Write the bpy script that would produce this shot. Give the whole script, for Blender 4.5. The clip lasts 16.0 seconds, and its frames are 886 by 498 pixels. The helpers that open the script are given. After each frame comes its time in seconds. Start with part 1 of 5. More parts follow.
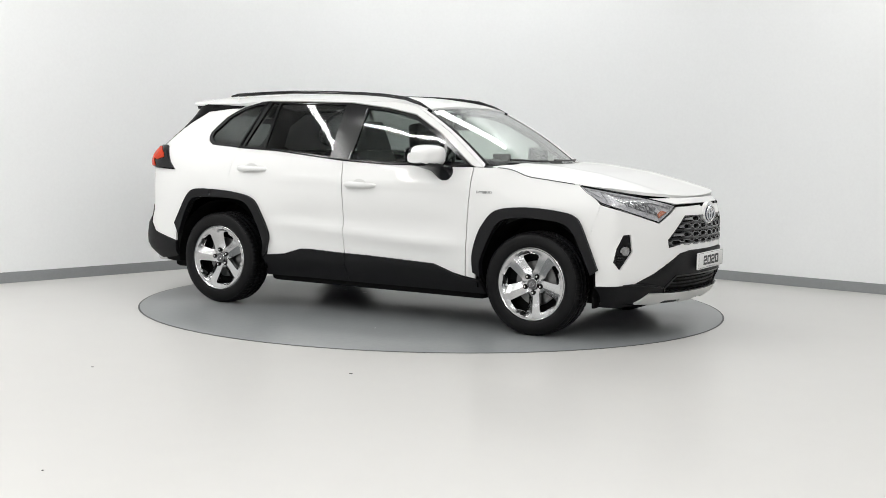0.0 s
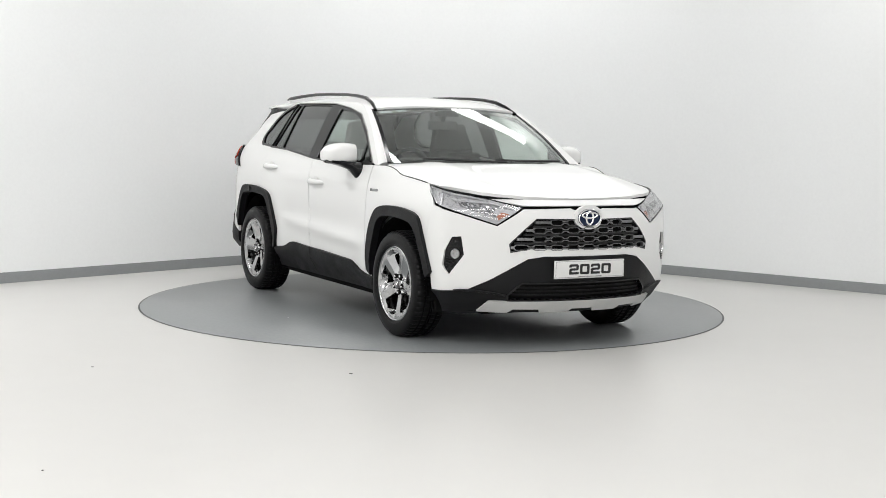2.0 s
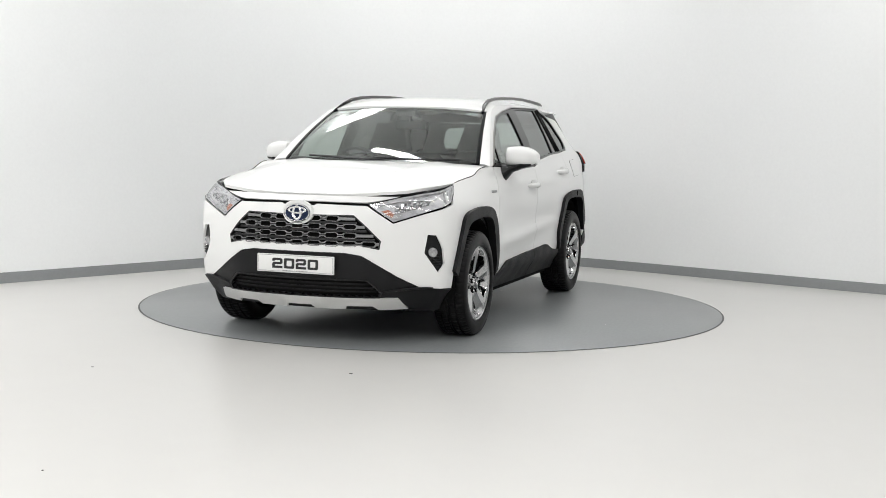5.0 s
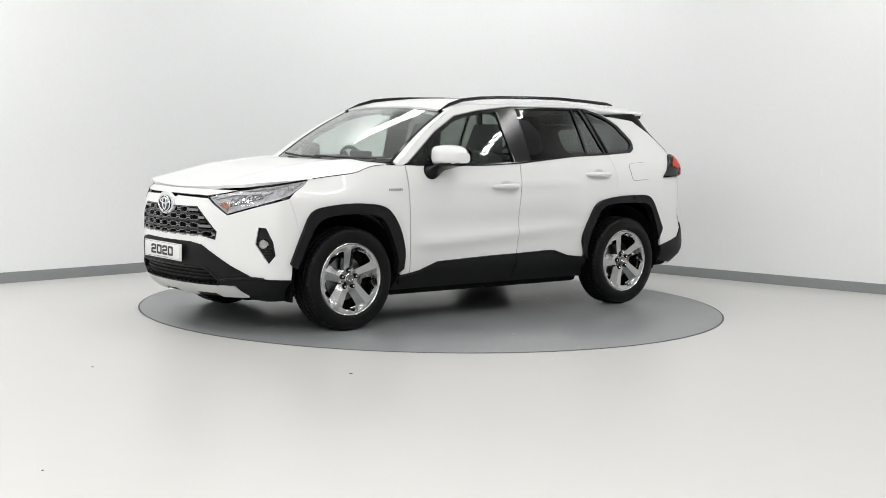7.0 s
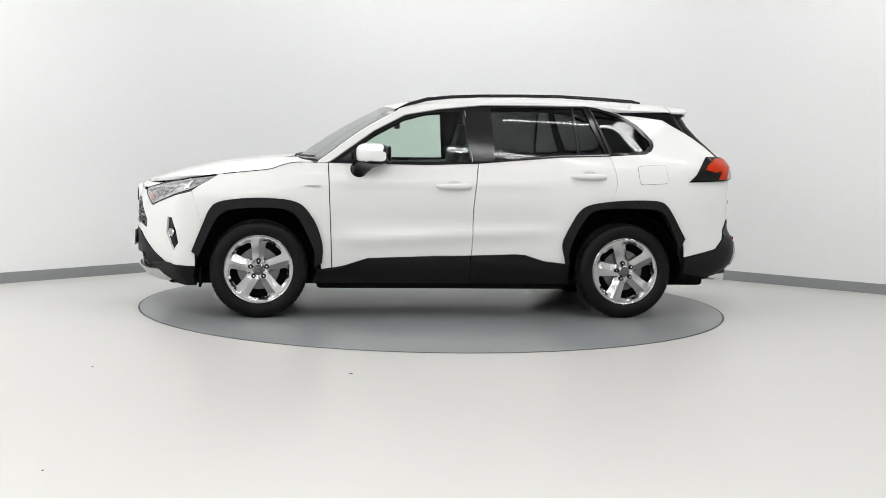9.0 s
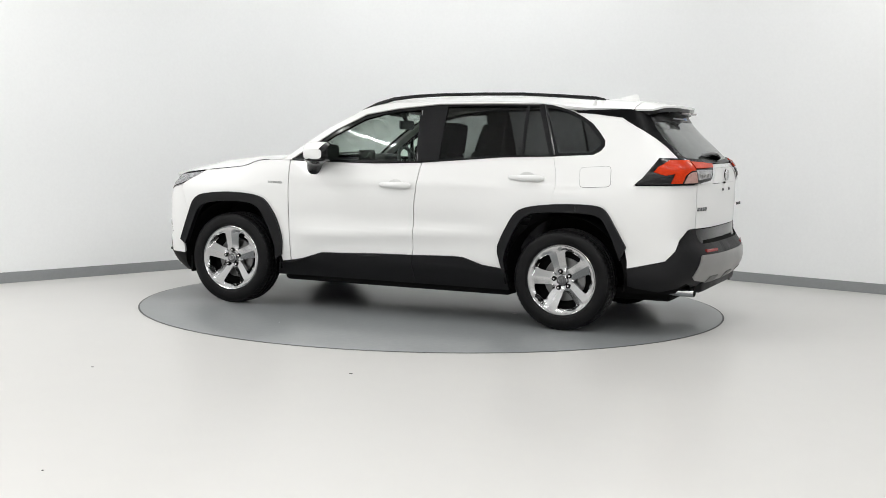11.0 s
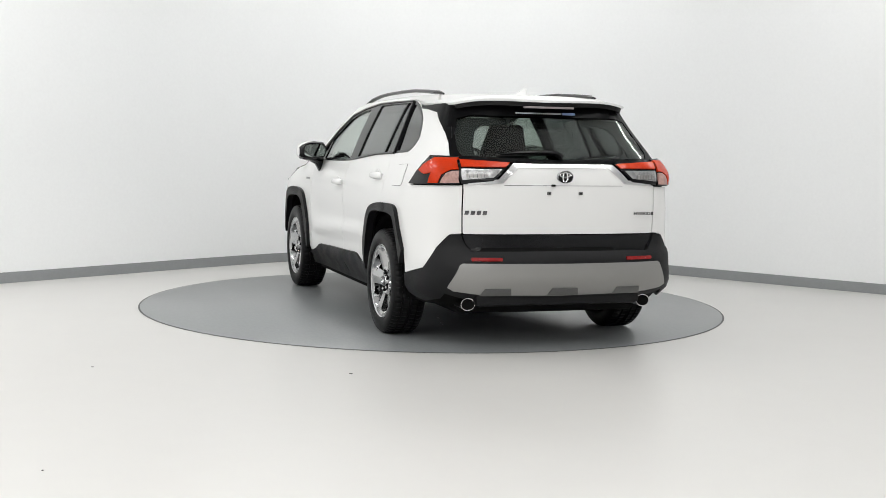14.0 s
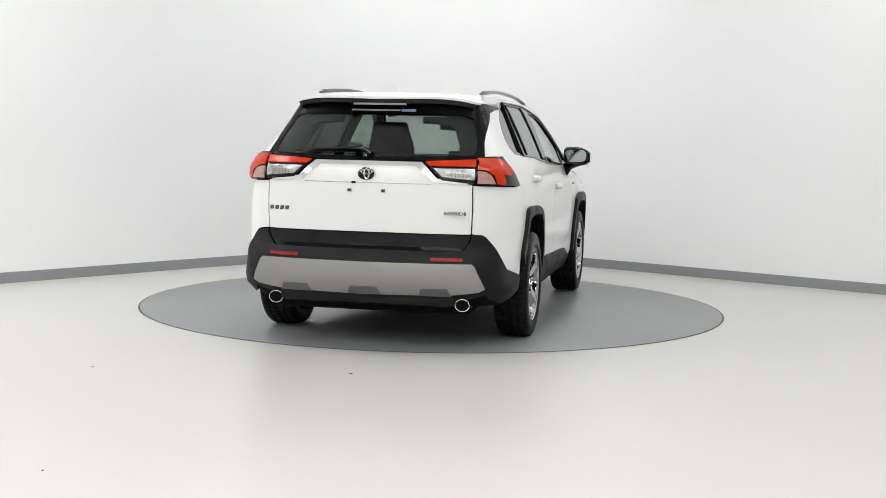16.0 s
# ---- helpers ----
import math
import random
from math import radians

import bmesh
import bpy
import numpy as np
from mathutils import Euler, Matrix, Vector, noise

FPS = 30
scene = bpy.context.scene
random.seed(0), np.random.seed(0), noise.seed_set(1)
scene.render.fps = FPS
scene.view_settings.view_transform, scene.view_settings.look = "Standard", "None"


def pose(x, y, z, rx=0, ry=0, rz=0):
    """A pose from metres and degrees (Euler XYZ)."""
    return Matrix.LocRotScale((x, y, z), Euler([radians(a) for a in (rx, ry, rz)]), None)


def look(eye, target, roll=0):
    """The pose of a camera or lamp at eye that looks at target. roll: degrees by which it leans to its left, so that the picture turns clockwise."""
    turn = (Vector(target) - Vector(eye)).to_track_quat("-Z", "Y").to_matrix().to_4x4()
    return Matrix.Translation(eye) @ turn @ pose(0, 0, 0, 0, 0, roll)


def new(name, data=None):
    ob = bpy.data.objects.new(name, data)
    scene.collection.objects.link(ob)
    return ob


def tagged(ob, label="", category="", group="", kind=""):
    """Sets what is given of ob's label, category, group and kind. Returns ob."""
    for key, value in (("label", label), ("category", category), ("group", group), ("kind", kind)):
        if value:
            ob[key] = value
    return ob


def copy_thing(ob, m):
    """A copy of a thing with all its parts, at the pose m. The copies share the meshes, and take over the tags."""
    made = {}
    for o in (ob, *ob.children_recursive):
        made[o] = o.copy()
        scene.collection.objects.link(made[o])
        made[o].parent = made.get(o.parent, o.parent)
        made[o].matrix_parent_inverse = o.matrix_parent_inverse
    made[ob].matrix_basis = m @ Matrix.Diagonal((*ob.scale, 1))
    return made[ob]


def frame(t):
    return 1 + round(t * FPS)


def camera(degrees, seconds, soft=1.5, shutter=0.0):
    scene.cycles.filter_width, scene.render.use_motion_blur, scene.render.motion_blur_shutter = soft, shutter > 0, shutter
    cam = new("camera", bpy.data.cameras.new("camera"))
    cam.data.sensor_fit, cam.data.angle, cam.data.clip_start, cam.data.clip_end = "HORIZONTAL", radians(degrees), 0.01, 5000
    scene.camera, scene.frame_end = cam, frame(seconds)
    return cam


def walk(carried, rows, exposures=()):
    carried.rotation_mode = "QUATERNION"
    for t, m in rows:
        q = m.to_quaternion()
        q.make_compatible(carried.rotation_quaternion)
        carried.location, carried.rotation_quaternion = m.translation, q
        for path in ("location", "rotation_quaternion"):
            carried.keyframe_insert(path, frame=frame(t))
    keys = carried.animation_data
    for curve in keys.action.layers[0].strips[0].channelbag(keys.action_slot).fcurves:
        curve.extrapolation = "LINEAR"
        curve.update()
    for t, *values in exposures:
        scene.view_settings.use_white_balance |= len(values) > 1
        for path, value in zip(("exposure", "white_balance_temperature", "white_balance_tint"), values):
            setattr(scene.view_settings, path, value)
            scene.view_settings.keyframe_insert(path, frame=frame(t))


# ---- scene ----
# one fixed camera before a turning platform
SECONDS = 16.0
EXPO = -0.94
# first four follow reflections in the car's glass; the rest are added fill
LAMPS = (
    (-0.43, -0.22, 2.4, 0.10, 141.0, 40.0), (3.0, -2.2, 3.4, 0.10, 0.0, 70.0), (-3.35, -1.77, 1.1, 0.08, 110.0, 60.0), (2.2, -3.3, 2.4, 0.10, 0.0, 40.0),
    (0.0, 2.5, 4.6, 0.5, 0.0, 85.0), (4.0, 0.2, 2.4, 0.09, -38.0, 60.0), (-4.0, -0.9, 2.4, 0.09, 47.0, 75.0), (-5.8, -3.4, 2.4, 0.15, 47.0, 85.0),
    (-2.0, -6.4, 11.0, 0.6, 0.0, 370.0), (-2.3, -9.2, 12.0, 0.8, 0.0, 290.0), (-1.8, -12.2, 13.0, 0.8, 0.0, 310.0))
cam = camera(38.63, SECONDS, soft=0.5)
EYE = Vector((0.0, -9.944, 1.342))
YAW, PITCH, ROLL = radians(-0.458), radians(-5.195), 1.188
AIM = EYE + Vector((-math.sin(YAW) * math.cos(PITCH), math.cos(YAW) * math.cos(PITCH), math.sin(PITCH)))
walk(cam, [(0.0, look(EYE, AIM, ROLL)), (SECONDS, look(EYE, AIM, ROLL))], exposures=[(0.0, EXPO), (SECONDS, EXPO)])

# ---- world and light ----
world = bpy.data.worlds.new("world")
scene.world = world
world.use_nodes = True
world.node_tree.nodes["Background"].inputs[0].default_value = (1, 1, 1, 1)
world.node_tree.nodes["Background"].inputs[1].default_value = 0.05

CEIL = 4.3


def strip_and_fill_light(x, y, length, width, turn, watts):
    """An area lamp below the ceiling, for a reflected strip as for added fill light."""
    data = bpy.data.lights.new("strip_and_fill_lamp", "AREA")
    data.shape, data.size, data.size_y, data.energy = "RECTANGLE", length, width, watts
    data.color = (1.0, 0.995, 0.985)
    ob = new("strip_and_fill_lamp", data)
    ob.matrix_world = pose(x, y, CEIL - 0.13, 0, 0, turn)


for lamp in LAMPS:
    strip_and_fill_light(*lamp)


# ---- node materials ----
def material(name, base, rough=0.5, metal=0.0, spread=0.06, scale=(3.0, 60.0), bump=0.0, coat=0.0, rough_spread=0.08,
             tint=None, streak=(1, 1, 1), transmission=0.0, ior=1.5, alpha=1.0, emit=None, emit_strength=0.0, spec=0.5):
    """A Principled material whose colour, gloss and relief vary at two scales."""
    mat = bpy.data.materials.new(name)
    mat.use_nodes = True
    nt = mat.node_tree
    b = nt.nodes["Principled BSDF"]
    b.inputs["Metallic"].default_value = metal
    b.inputs["IOR"].default_value = ior
    b.inputs["Specular IOR Level"].default_value = spec
    b.inputs["Transmission Weight"].default_value = transmission
    b.inputs["Coat Weight"].default_value = coat
    b.inputs["Coat Roughness"].default_value = 0.03
    if emit:
        b.inputs["Emission Color"].default_value = (*emit, 1)
        b.inputs["Emission Strength"].default_value = emit_strength
    co = nt.nodes.new("ShaderNodeTexCoord")
    mp = nt.nodes.new("ShaderNodeMapping")
    mp.inputs["Scale"].default_value = streak
    nt.links.new(co.outputs["Object"], mp.inputs["Vector"])
    big, small = nt.nodes.new("ShaderNodeTexNoise"), nt.nodes.new("ShaderNodeTexNoise")
    for n, s in ((big, scale[0]), (small, scale[1])):
        n.inputs["Scale"].default_value = s
        n.inputs["Detail"].default_value = 4
        nt.links.new(mp.outputs["Vector"], n.inputs["Vector"])
    add = nt.nodes.new("ShaderNodeMath")
    add.operation = "ADD"
    nt.links.new(big.outputs["Fac"], add.inputs[0])
    nt.links.new(small.outputs["Fac"], add.inputs[1])
    half = nt.nodes.new("ShaderNodeMath")
    half.operation = "MULTIPLY"
    half.inputs[1].default_value = 0.5
    nt.links.new(add.outputs[0], half.inputs[0])
    ramp = nt.nodes.new("ShaderNodeValToRGB")
    lo = [max(0.0, c * (1 - spread)) for c in base]
    hi = [min(1.0, c * (1 + spread)) for c in (tint or base)]
    ramp.color_ramp.elements[0].position, ramp.color_ramp.elements[0].color = 0.32, (*lo, 1)
    ramp.color_ramp.elements[1].position, ramp.color_ramp.elements[1].color = 0.68, (*hi, 1)
    nt.links.new(half.outputs[0], ramp.inputs[0])
    nt.links.new(ramp.outputs[0], b.inputs["Base Color"])
    mr = nt.nodes.new("ShaderNodeMapRange")
    mr.inputs["From Min"].default_value, mr.inputs["From Max"].default_value = 0.3, 0.7
    mr.inputs["To Min"].default_value = max(0.0, rough - rough_spread)
    mr.inputs["To Max"].default_value = min(1.0, rough + rough_spread)
    nt.links.new(big.outputs["Fac"], mr.inputs["Value"])
    nt.links.new(mr.outputs["Result"], b.inputs["Roughness"])
    if bump:
        bn = nt.nodes.new("ShaderNodeBump")
        bn.inputs["Strength"].default_value = bump
        bn.inputs["Distance"].default_value = 0.004
        nt.links.new(small.outputs["Fac"], bn.inputs["Height"])
        nt.links.new(bn.outputs["Normal"], b.inputs["Normal"])
    return mat


def link_mesh(name, bm, mat, parent=None, label="", smooth=True):
    """Links a bmesh as one mesh object, under a thing or under a part."""
    bmesh.ops.recalc_face_normals(bm, faces=bm.faces)
    me = bpy.data.meshes.new(name)
    bm.to_mesh(me)
    bm.free()
    me.polygons.foreach_set("use_smooth", [smooth] * len(me.polygons))
    if smooth:
        me.set_sharp_from_angle(angle=radians(38))
    me.materials.append(mat)
    ob = new(name, me)
    ob.parent = parent
    if label:
        ob["label"] = label
    return ob


def part(name, bm, mat, parent, label="", smooth=True):
    return link_mesh(name, bm, mat, parent, label, smooth)


PAINT_WALL = material("matt white wall paint", (0.88, 0.89, 0.892), 0.75, spread=0.02, scale=(0.6, 40), bump=0.03)
PAINT_FLOOR = material("white floor coating", (0.565, 0.557, 0.54), 0.34, spread=0.012, scale=(0.35, 5), bump=0.0, rough_spread=0.05)
SKIRTING = material("grey skirting", (0.27, 0.28, 0.285), 0.5, spread=0.05, scale=(2, 30))
DISC = material("grey platform coating", (0.215, 0.226, 0.229), 0.30, spread=0.09, scale=(1.1, 30.0), bump=0.0, rough_spread=0.025, streak=(0.6, 1.5, 1))
DISC_EDGE = material("dark platform edge", (0.05, 0.05, 0.05), 0.5)
DARK_GAP = material("dark gap", (0.02, 0.02, 0.02), 0.8)
FLAKE = material("white paper flake", (0.75, 0.75, 0.74), 0.6)
SPECK = material("dark speck of dirt", (0.05, 0.045, 0.04), 0.8)


# ---- room ----
def catmull(points, steps):
    """A smooth line through the points."""
    out = []
    n = len(points)
    for i in range(n - 1):
        p0, p1, p2, p3 = (np.array(points[min(max(j, 0), n - 1)], float) for j in (i - 1, i, i + 1, i + 2))
        for k in range(steps):
            t = k / steps
            out.append(tuple(0.5 * (2 * p1 + (p2 - p0) * t + (2 * p0 - 5 * p1 + 4 * p2 - p3) * t * t + (3 * p1 - p0 - 3 * p2 + p3) * t ** 3)))
    return out + [tuple(float(v) for v in points[-1])]


WALL_LINE = catmull([(-9.6, -5.75), (-6.0, -1.75), (-4.4, -0.02), (-3.65, 0.77), (-2.98, 1.5), (-2.28, 2.27), (-1.55, 3.0), (-0.8, 3.52), (0.0, 3.66),
                     (0.75, 3.52), (1.54, 3.13), (2.21, 2.64), (2.81, 2.16), (3.44, 1.66), (4.05, 1.19), (5.2, 0.3), (9.5, -3.1)], 10)


def wall_sheet(line, z0, z1, thick, side=1):
    """A wall of even thickness along a plan line."""
    bm = bmesh.new()
    rows = []
    for i, p in enumerate(line):
        a, b = line[max(i - 1, 0)], line[min(i + 1, len(line) - 1)]
        d = Vector((b[0] - a[0], b[1] - a[1])).normalized()
        n = Vector((-d.y, d.x)) * side * thick
        rows.append([bm.verts.new((p[0], p[1], z0)), bm.verts.new((p[0], p[1], z1)),
                     bm.verts.new((p[0] + n.x, p[1] + n.y, z1)), bm.verts.new((p[0] + n.x, p[1] + n.y, z0))])
    for r, s in zip(rows, rows[1:]):
        for k in range(4):
            bm.faces.new((r[k], r[(k + 1) % 4], s[(k + 1) % 4], s[k]))
    bm.faces.new(rows[0]), bm.faces.new(rows[-1])
    return bm


def box(x0, y0, z0, x1, y1, z1):
    bm = bmesh.new()
    bmesh.ops.create_cube(bm, size=1)
    for v in bm.verts:
        v.co = ((x0 + x1) / 2 + v.co.x * (x1 - x0), (y0 + y1) / 2 + v.co.y * (y1 - y0), (z0 + z1) / 2 + v.co.z * (z1 - z0))
    return bm


wall = link_mesh("wall_north", wall_sheet(WALL_LINE, 0.0, CEIL, 0.2), PAINT_WALL)
tagged(wall, "curved matt white studio wall", "wall", kind="structure")
# unseen walls and ceiling, added to close the room and bounce light
for nm, ln in (("wall_west", [(-9.6, -14.0), (-9.6, -5.75)]), ("wall_east", [(9.5, -3.1), (9.5, -14.0)]), ("wall_south", [(9.7, -14.0), (-9.8, -14.0)])):
    w = link_mesh(nm, wall_sheet(ln, 0.0, CEIL, 0.2), PAINT_WALL)
    tagged(w, "plain matt white wall added out of view to close the room", "wall", kind="structure")
floor = link_mesh("floor", box(-10, -14.3, -0.2, 10, 4.2, 0.0), PAINT_FLOOR, smooth=False)
tagged(floor, "glossy off-white coated studio floor", "floor", kind="structure")
ceiling = link_mesh("ceiling", box(-10, -14.3, CEIL, 10, 4.2, CEIL + 0.2), PAINT_WALL, smooth=False)
tagged(ceiling, "plain white ceiling added out of view to close the room", "ceiling", kind="structure")
skirt = link_mesh("baseboard", wall_sheet(WALL_LINE, 0.0, 0.092, 0.014, -1), SKIRTING)
tagged(skirt, "grey painted skirting along the curved wall", "skirting", kind="structure")

# ---- turning platform: it carries the car ----
RADIUS, DISC_Z = 2.252, 0.004


def ring_profile(profile, n=128):
    """A turned body from a list of (radius, z)."""
    bm = bmesh.new()
    rows = [[bm.verts.new((r * math.cos(2 * math.pi * i / n), r * math.sin(2 * math.pi * i / n), z)) for i in range(n)] for r, z in profile]
    for a, b in zip(rows, rows[1:]):
        for i in range(n):
            bm.faces.new((a[i], a[(i + 1) % n], b[(i + 1) % n], b[i]))
    bm.faces.new(rows[0]), bm.faces.new(rows[-1])
    return bm


rim_gap = link_mesh("platform_edging", ring_profile([(RADIUS + 0.001, 0.0005), (RADIUS + 0.013, 0.0005), (RADIUS + 0.013, 0.002), (RADIUS + 0.001, 0.002)], 192), DISC_EDGE)
tagged(rim_gap, "thin dark edging set in the floor around the platform", "edging")
platform = new("turntable")
tagged(platform, "round grey turning platform flush with the white floor", "turntable")
part("top_plate", ring_profile([(RADIUS - 0.001, 0.0005), (RADIUS, DISC_Z - 0.001), (RADIUS - 0.002, DISC_Z)], 192), DISC, platform)
for x, y, a, s in ((-0.78, 0.21, 0.3, 0.020), (-1.02, 0.27, 1.1, 0.016), (-1.10, 0.285, 2.0, 0.010), (0.35, -1.35, 0.7, 0.006), (0.5, 1.5, 0.2, 0.006), (-1.5, -0.9, 1.9, 0.005)):
    fl = bmesh.new()
    fl.faces.new([fl.verts.new((x + s * math.cos(a + k * 1.05) * (1 + .5 * (k % 2)), y + s * .6 * math.sin(a + k * 1.05), DISC_Z + .0012 + .002 * (k % 2))) for k in range(6)])
    bmesh.ops.solidify(fl, geom=list(fl.faces), thickness=.001)
    part("flake", fl, FLAKE, platform, "small white flake lying on the platform", smooth=False)



# ---- car materials ----
def glass(name, tint, gloss=0.0, base=0.035):
    """Thin pane: tinted see-through with a clear coat of reflection."""
    mat = bpy.data.materials.new(name)
    mat.use_nodes = True
    nt = mat.node_tree
    nt.nodes.remove(nt.nodes["Principled BSDF"])
    out = nt.nodes["Material Output"]
    mix, tr, gl, lw = (nt.nodes.new(k) for k in ("ShaderNodeMixShader", "ShaderNodeBsdfTransparent", "ShaderNodeBsdfGlossy", "ShaderNodeLayerWeight"))
    tr.inputs[0].default_value = (*tint, 1)
    gl.inputs["Roughness"].default_value = 0.02 + gloss
    lw.inputs["Blend"].default_value = 0.5
    pw, ma = nt.nodes.new("ShaderNodeMath"), nt.nodes.new("ShaderNodeMath")
    pw.operation, ma.operation = "POWER", "MULTIPLY_ADD"
    pw.inputs[1].default_value = 3.5
    ma.inputs[1].default_value, ma.inputs[2].default_value = 0.9, base
    nt.links.new(lw.outputs["Facing"], pw.inputs[0])
    nt.links.new(pw.outputs[0], ma.inputs[0])
    nt.links.new(ma.outputs[0], mix.inputs[0])
    nt.links.new(tr.outputs[0], mix.inputs[1])
    nt.links.new(gl.outputs[0], mix.inputs[2])
    nt.links.new(mix.outputs[0], out.inputs[0])
    return mat


WHITE = material("white car paint", (0.80, 0.80, 0.793), 0.34, coat=0.5, spread=0.004, scale=(0.5, 300), rough_spread=0.005)
CLADDING = material("grained black plastic", (0.008, 0.008, 0.009), 0.5, spec=0.2, spread=0.2, scale=(6, 500), bump=0.12)
GLOSS_BLACK = material("gloss black trim", (0.006, 0.006, 0.007), 0.12, spread=0.1, spec=0.28, rough_spread=0.02)
PILLAR_BLACK = material("black pillar trim", (0.004, 0.004, 0.0045), 0.25, spec=0.06, spread=0.1)
# near-black for black parts, and in place of shade inside cavities
DEEP = material("black parts and cavity shade", (0.005, 0.005, 0.005), 0.85, spec=0.1)
RUBBER = material("tyre rubber", (0.005, 0.005, 0.0055), 0.42, spec=0.16, spread=0.25, scale=(5, 160), bump=0.1)
ALLOY = material("machined silver alloy", (0.50, 0.50, 0.505), 0.17, metal=1.0, spread=0.05, scale=(8, 200), rough_spread=0.04)
ALLOY_DARK = material("dark painted alloy", (0.10, 0.10, 0.105), 0.35, metal=0.7)
CHROME = material("chrome", (0.82, 0.82, 0.83), 0.07, metal=1.0, spread=0.03, rough_spread=0.03)
# brighter copy of SILVER: the front plate's stronger light is in the colour
SKID_SILVER_LIT = material("lit silver painted plastic", (0.66, 0.66, 0.65), 0.4, metal=0.15, spread=0.04, scale=(4, 200))
MIRROR = material("door mirror glass", (0.36, 0.40, 0.38), 0.03, metal=1.0, spread=0.02, rough_spread=0.01)
SATIN = material("satin chrome", (0.74, 0.74, 0.75), 0.2, metal=1.0, spread=0.03)
LAMP_GREY = material("silver lamp interior", (0.52, 0.52, 0.525), 0.3, metal=0.2, spread=0.10, scale=(30, 120))
SILVER = material("silver painted plastic", (0.29, 0.285, 0.277), 0.38, metal=0.45, spread=0.05, scale=(4, 200))
STEEL = material("brake steel", (0.17, 0.17, 0.17), 0.35, metal=1.0, spread=0.15, streak=(1, 1, 1))
RED_LENS = material("red lamp lens", (0.52, 0.034, 0.006), 0.16, spec=0.18, spread=0.25, scale=(14, 120))
CLEAR_LAMP = material("silvery lamp interior", (0.40, 0.40, 0.405), 0.16, metal=0.6, spread=0.45, scale=(35, 90))
RED_DARK = material("deep red reflector", (0.24, 0.010, 0.010), 0.2, spread=0.2, scale=(30, 150))
AMBER = material("amber reflector", (0.5, 0.2, 0.12), 0.2, spread=0.2, scale=(20, 100))
POD_GREY = material("grey reflector pod", (0.16, 0.16, 0.163), 0.3, spread=0.3, scale=(30, 110))
PALE_LENS = material("pale pinkish lens", (0.42, 0.25, 0.22), 0.18, spread=0.3, scale=(30, 90))
INSET = material("dark grey skid inset", (0.11, 0.11, 0.108), 0.5, spread=0.06)
LENS = glass("clear lamp cover", (0.97, 0.97, 0.98))
GLASS_CLEAR = glass("green-tinted window glass", (0.88, 0.93, 0.90), base=0.015)
GLASS_SCREEN = glass("windscreen glass", (0.94, 0.965, 0.95), base=0.075)
GLASS_DARK = glass("dark privacy glass", (0.48, 0.49, 0.49), base=0.018)
GLASS_REAR = glass("tinted rear glass", (0.64, 0.68, 0.66), base=0.02)
SMOKED = material("smoked lamp housing", (0.10, 0.10, 0.103), 0.25, metal=0.4, spread=0.3, scale=(20, 90))
SEAT_FABRIC = material("black seat cloth", (0.03, 0.03, 0.032), 0.85, spread=0.2, scale=(10, 300), bump=0.1)
TRIM = material("dark grey cabin plastic", (0.045, 0.046, 0.048), 0.65, spread=0.15, scale=(8, 200))
HEADLINER = material("pale grey headliner", (0.5, 0.49, 0.46), 0.9, spread=0.06)
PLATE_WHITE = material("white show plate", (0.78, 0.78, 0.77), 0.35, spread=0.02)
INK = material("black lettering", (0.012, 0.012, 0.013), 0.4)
BADGE_BLUE = material("dark blue badge ground", (0.008, 0.016, 0.045), 0.2, spec=0.3)
BADGE_DARK = material("dark chrome lettering", (0.12, 0.12, 0.125), 0.25, metal=0.8)
BADGE_GREY = material("grey lettering", (0.42, 0.42, 0.43), 0.3, metal=0.5)
STICKER = material("white sticker", (0.75, 0.78, 0.8), 0.4)
STICKER_BLUE = material("blue sticker", (0.3, 0.42, 0.7), 0.4, spread=0.4, scale=(40, 90))

# ---- the car's body as one rounded surface: side way s (from the nose round to the tail) and height z ----
X0, X1 = 1.2, -1.4


def soft_table(pairs, lo, hi, blur):
    """A smooth function through (place, value) pairs."""
    xs = np.linspace(lo, hi, 500)
    ys = np.interp(xs, [p[0] for p in pairs], [p[1] for p in pairs])
    k = max(1, int(blur / (hi - lo) * 500))
    ker = np.hanning(2 * k + 3)
    pad = np.pad(ys, k + 1, mode="reflect", reflect_type="odd")
    ys = np.convolve(pad, ker / ker.sum(), mode="valid")
    return lambda v: float(np.interp(v, xs, ys))


half_width = soft_table([(.15, .76), (.24, .80), (.335, .845), (.365, .874), (.46, .884), (.6, .888), (.75, .89), (.88, .886), (.97, .878), (1.04, .864), (1.1, .845),
                         (1.14, .828), (1.2, .802), (1.35, .735), (1.5, .66), (1.57, .615), (1.65, .54)], .1, 1.7, .02)
nose_x = soft_table([(.15, 2.03), (.21, 2.1), (.26, 2.19), (.31, 2.24), (.36, 2.25), (.45, 2.262), (.6, 2.264), (.75, 2.262), (.85, 2.25), (.92, 2.222),
                     (.97, 2.165), (1.02, 2.07), (1.1, 1.9), (1.3, 1.6)], .1, 1.7, .012)
tail_x = soft_table([(.15, -2.1), (.28, -2.17), (.36, -2.26), (.42, -2.315), (.5, -2.335), (.57, -2.320), (.613, -2.312), (.630, -2.265), (.73, -2.262),
                     (.9, -2.27), (1.05, -2.272), (1.12, -2.262), (1.16, -2.238), (1.2, -2.195), (1.27, -2.125), (1.35, -2.035), (1.45, -1.94), (1.5, -1.905), (1.55, -1.885), (1.65, -1.85)], .1, 1.7, .012)


def ramp01(v, a, b):
    t = min(1.0, max(0.0, (v - a) / (b - a)))
    return t * t * (3 - 2 * t)


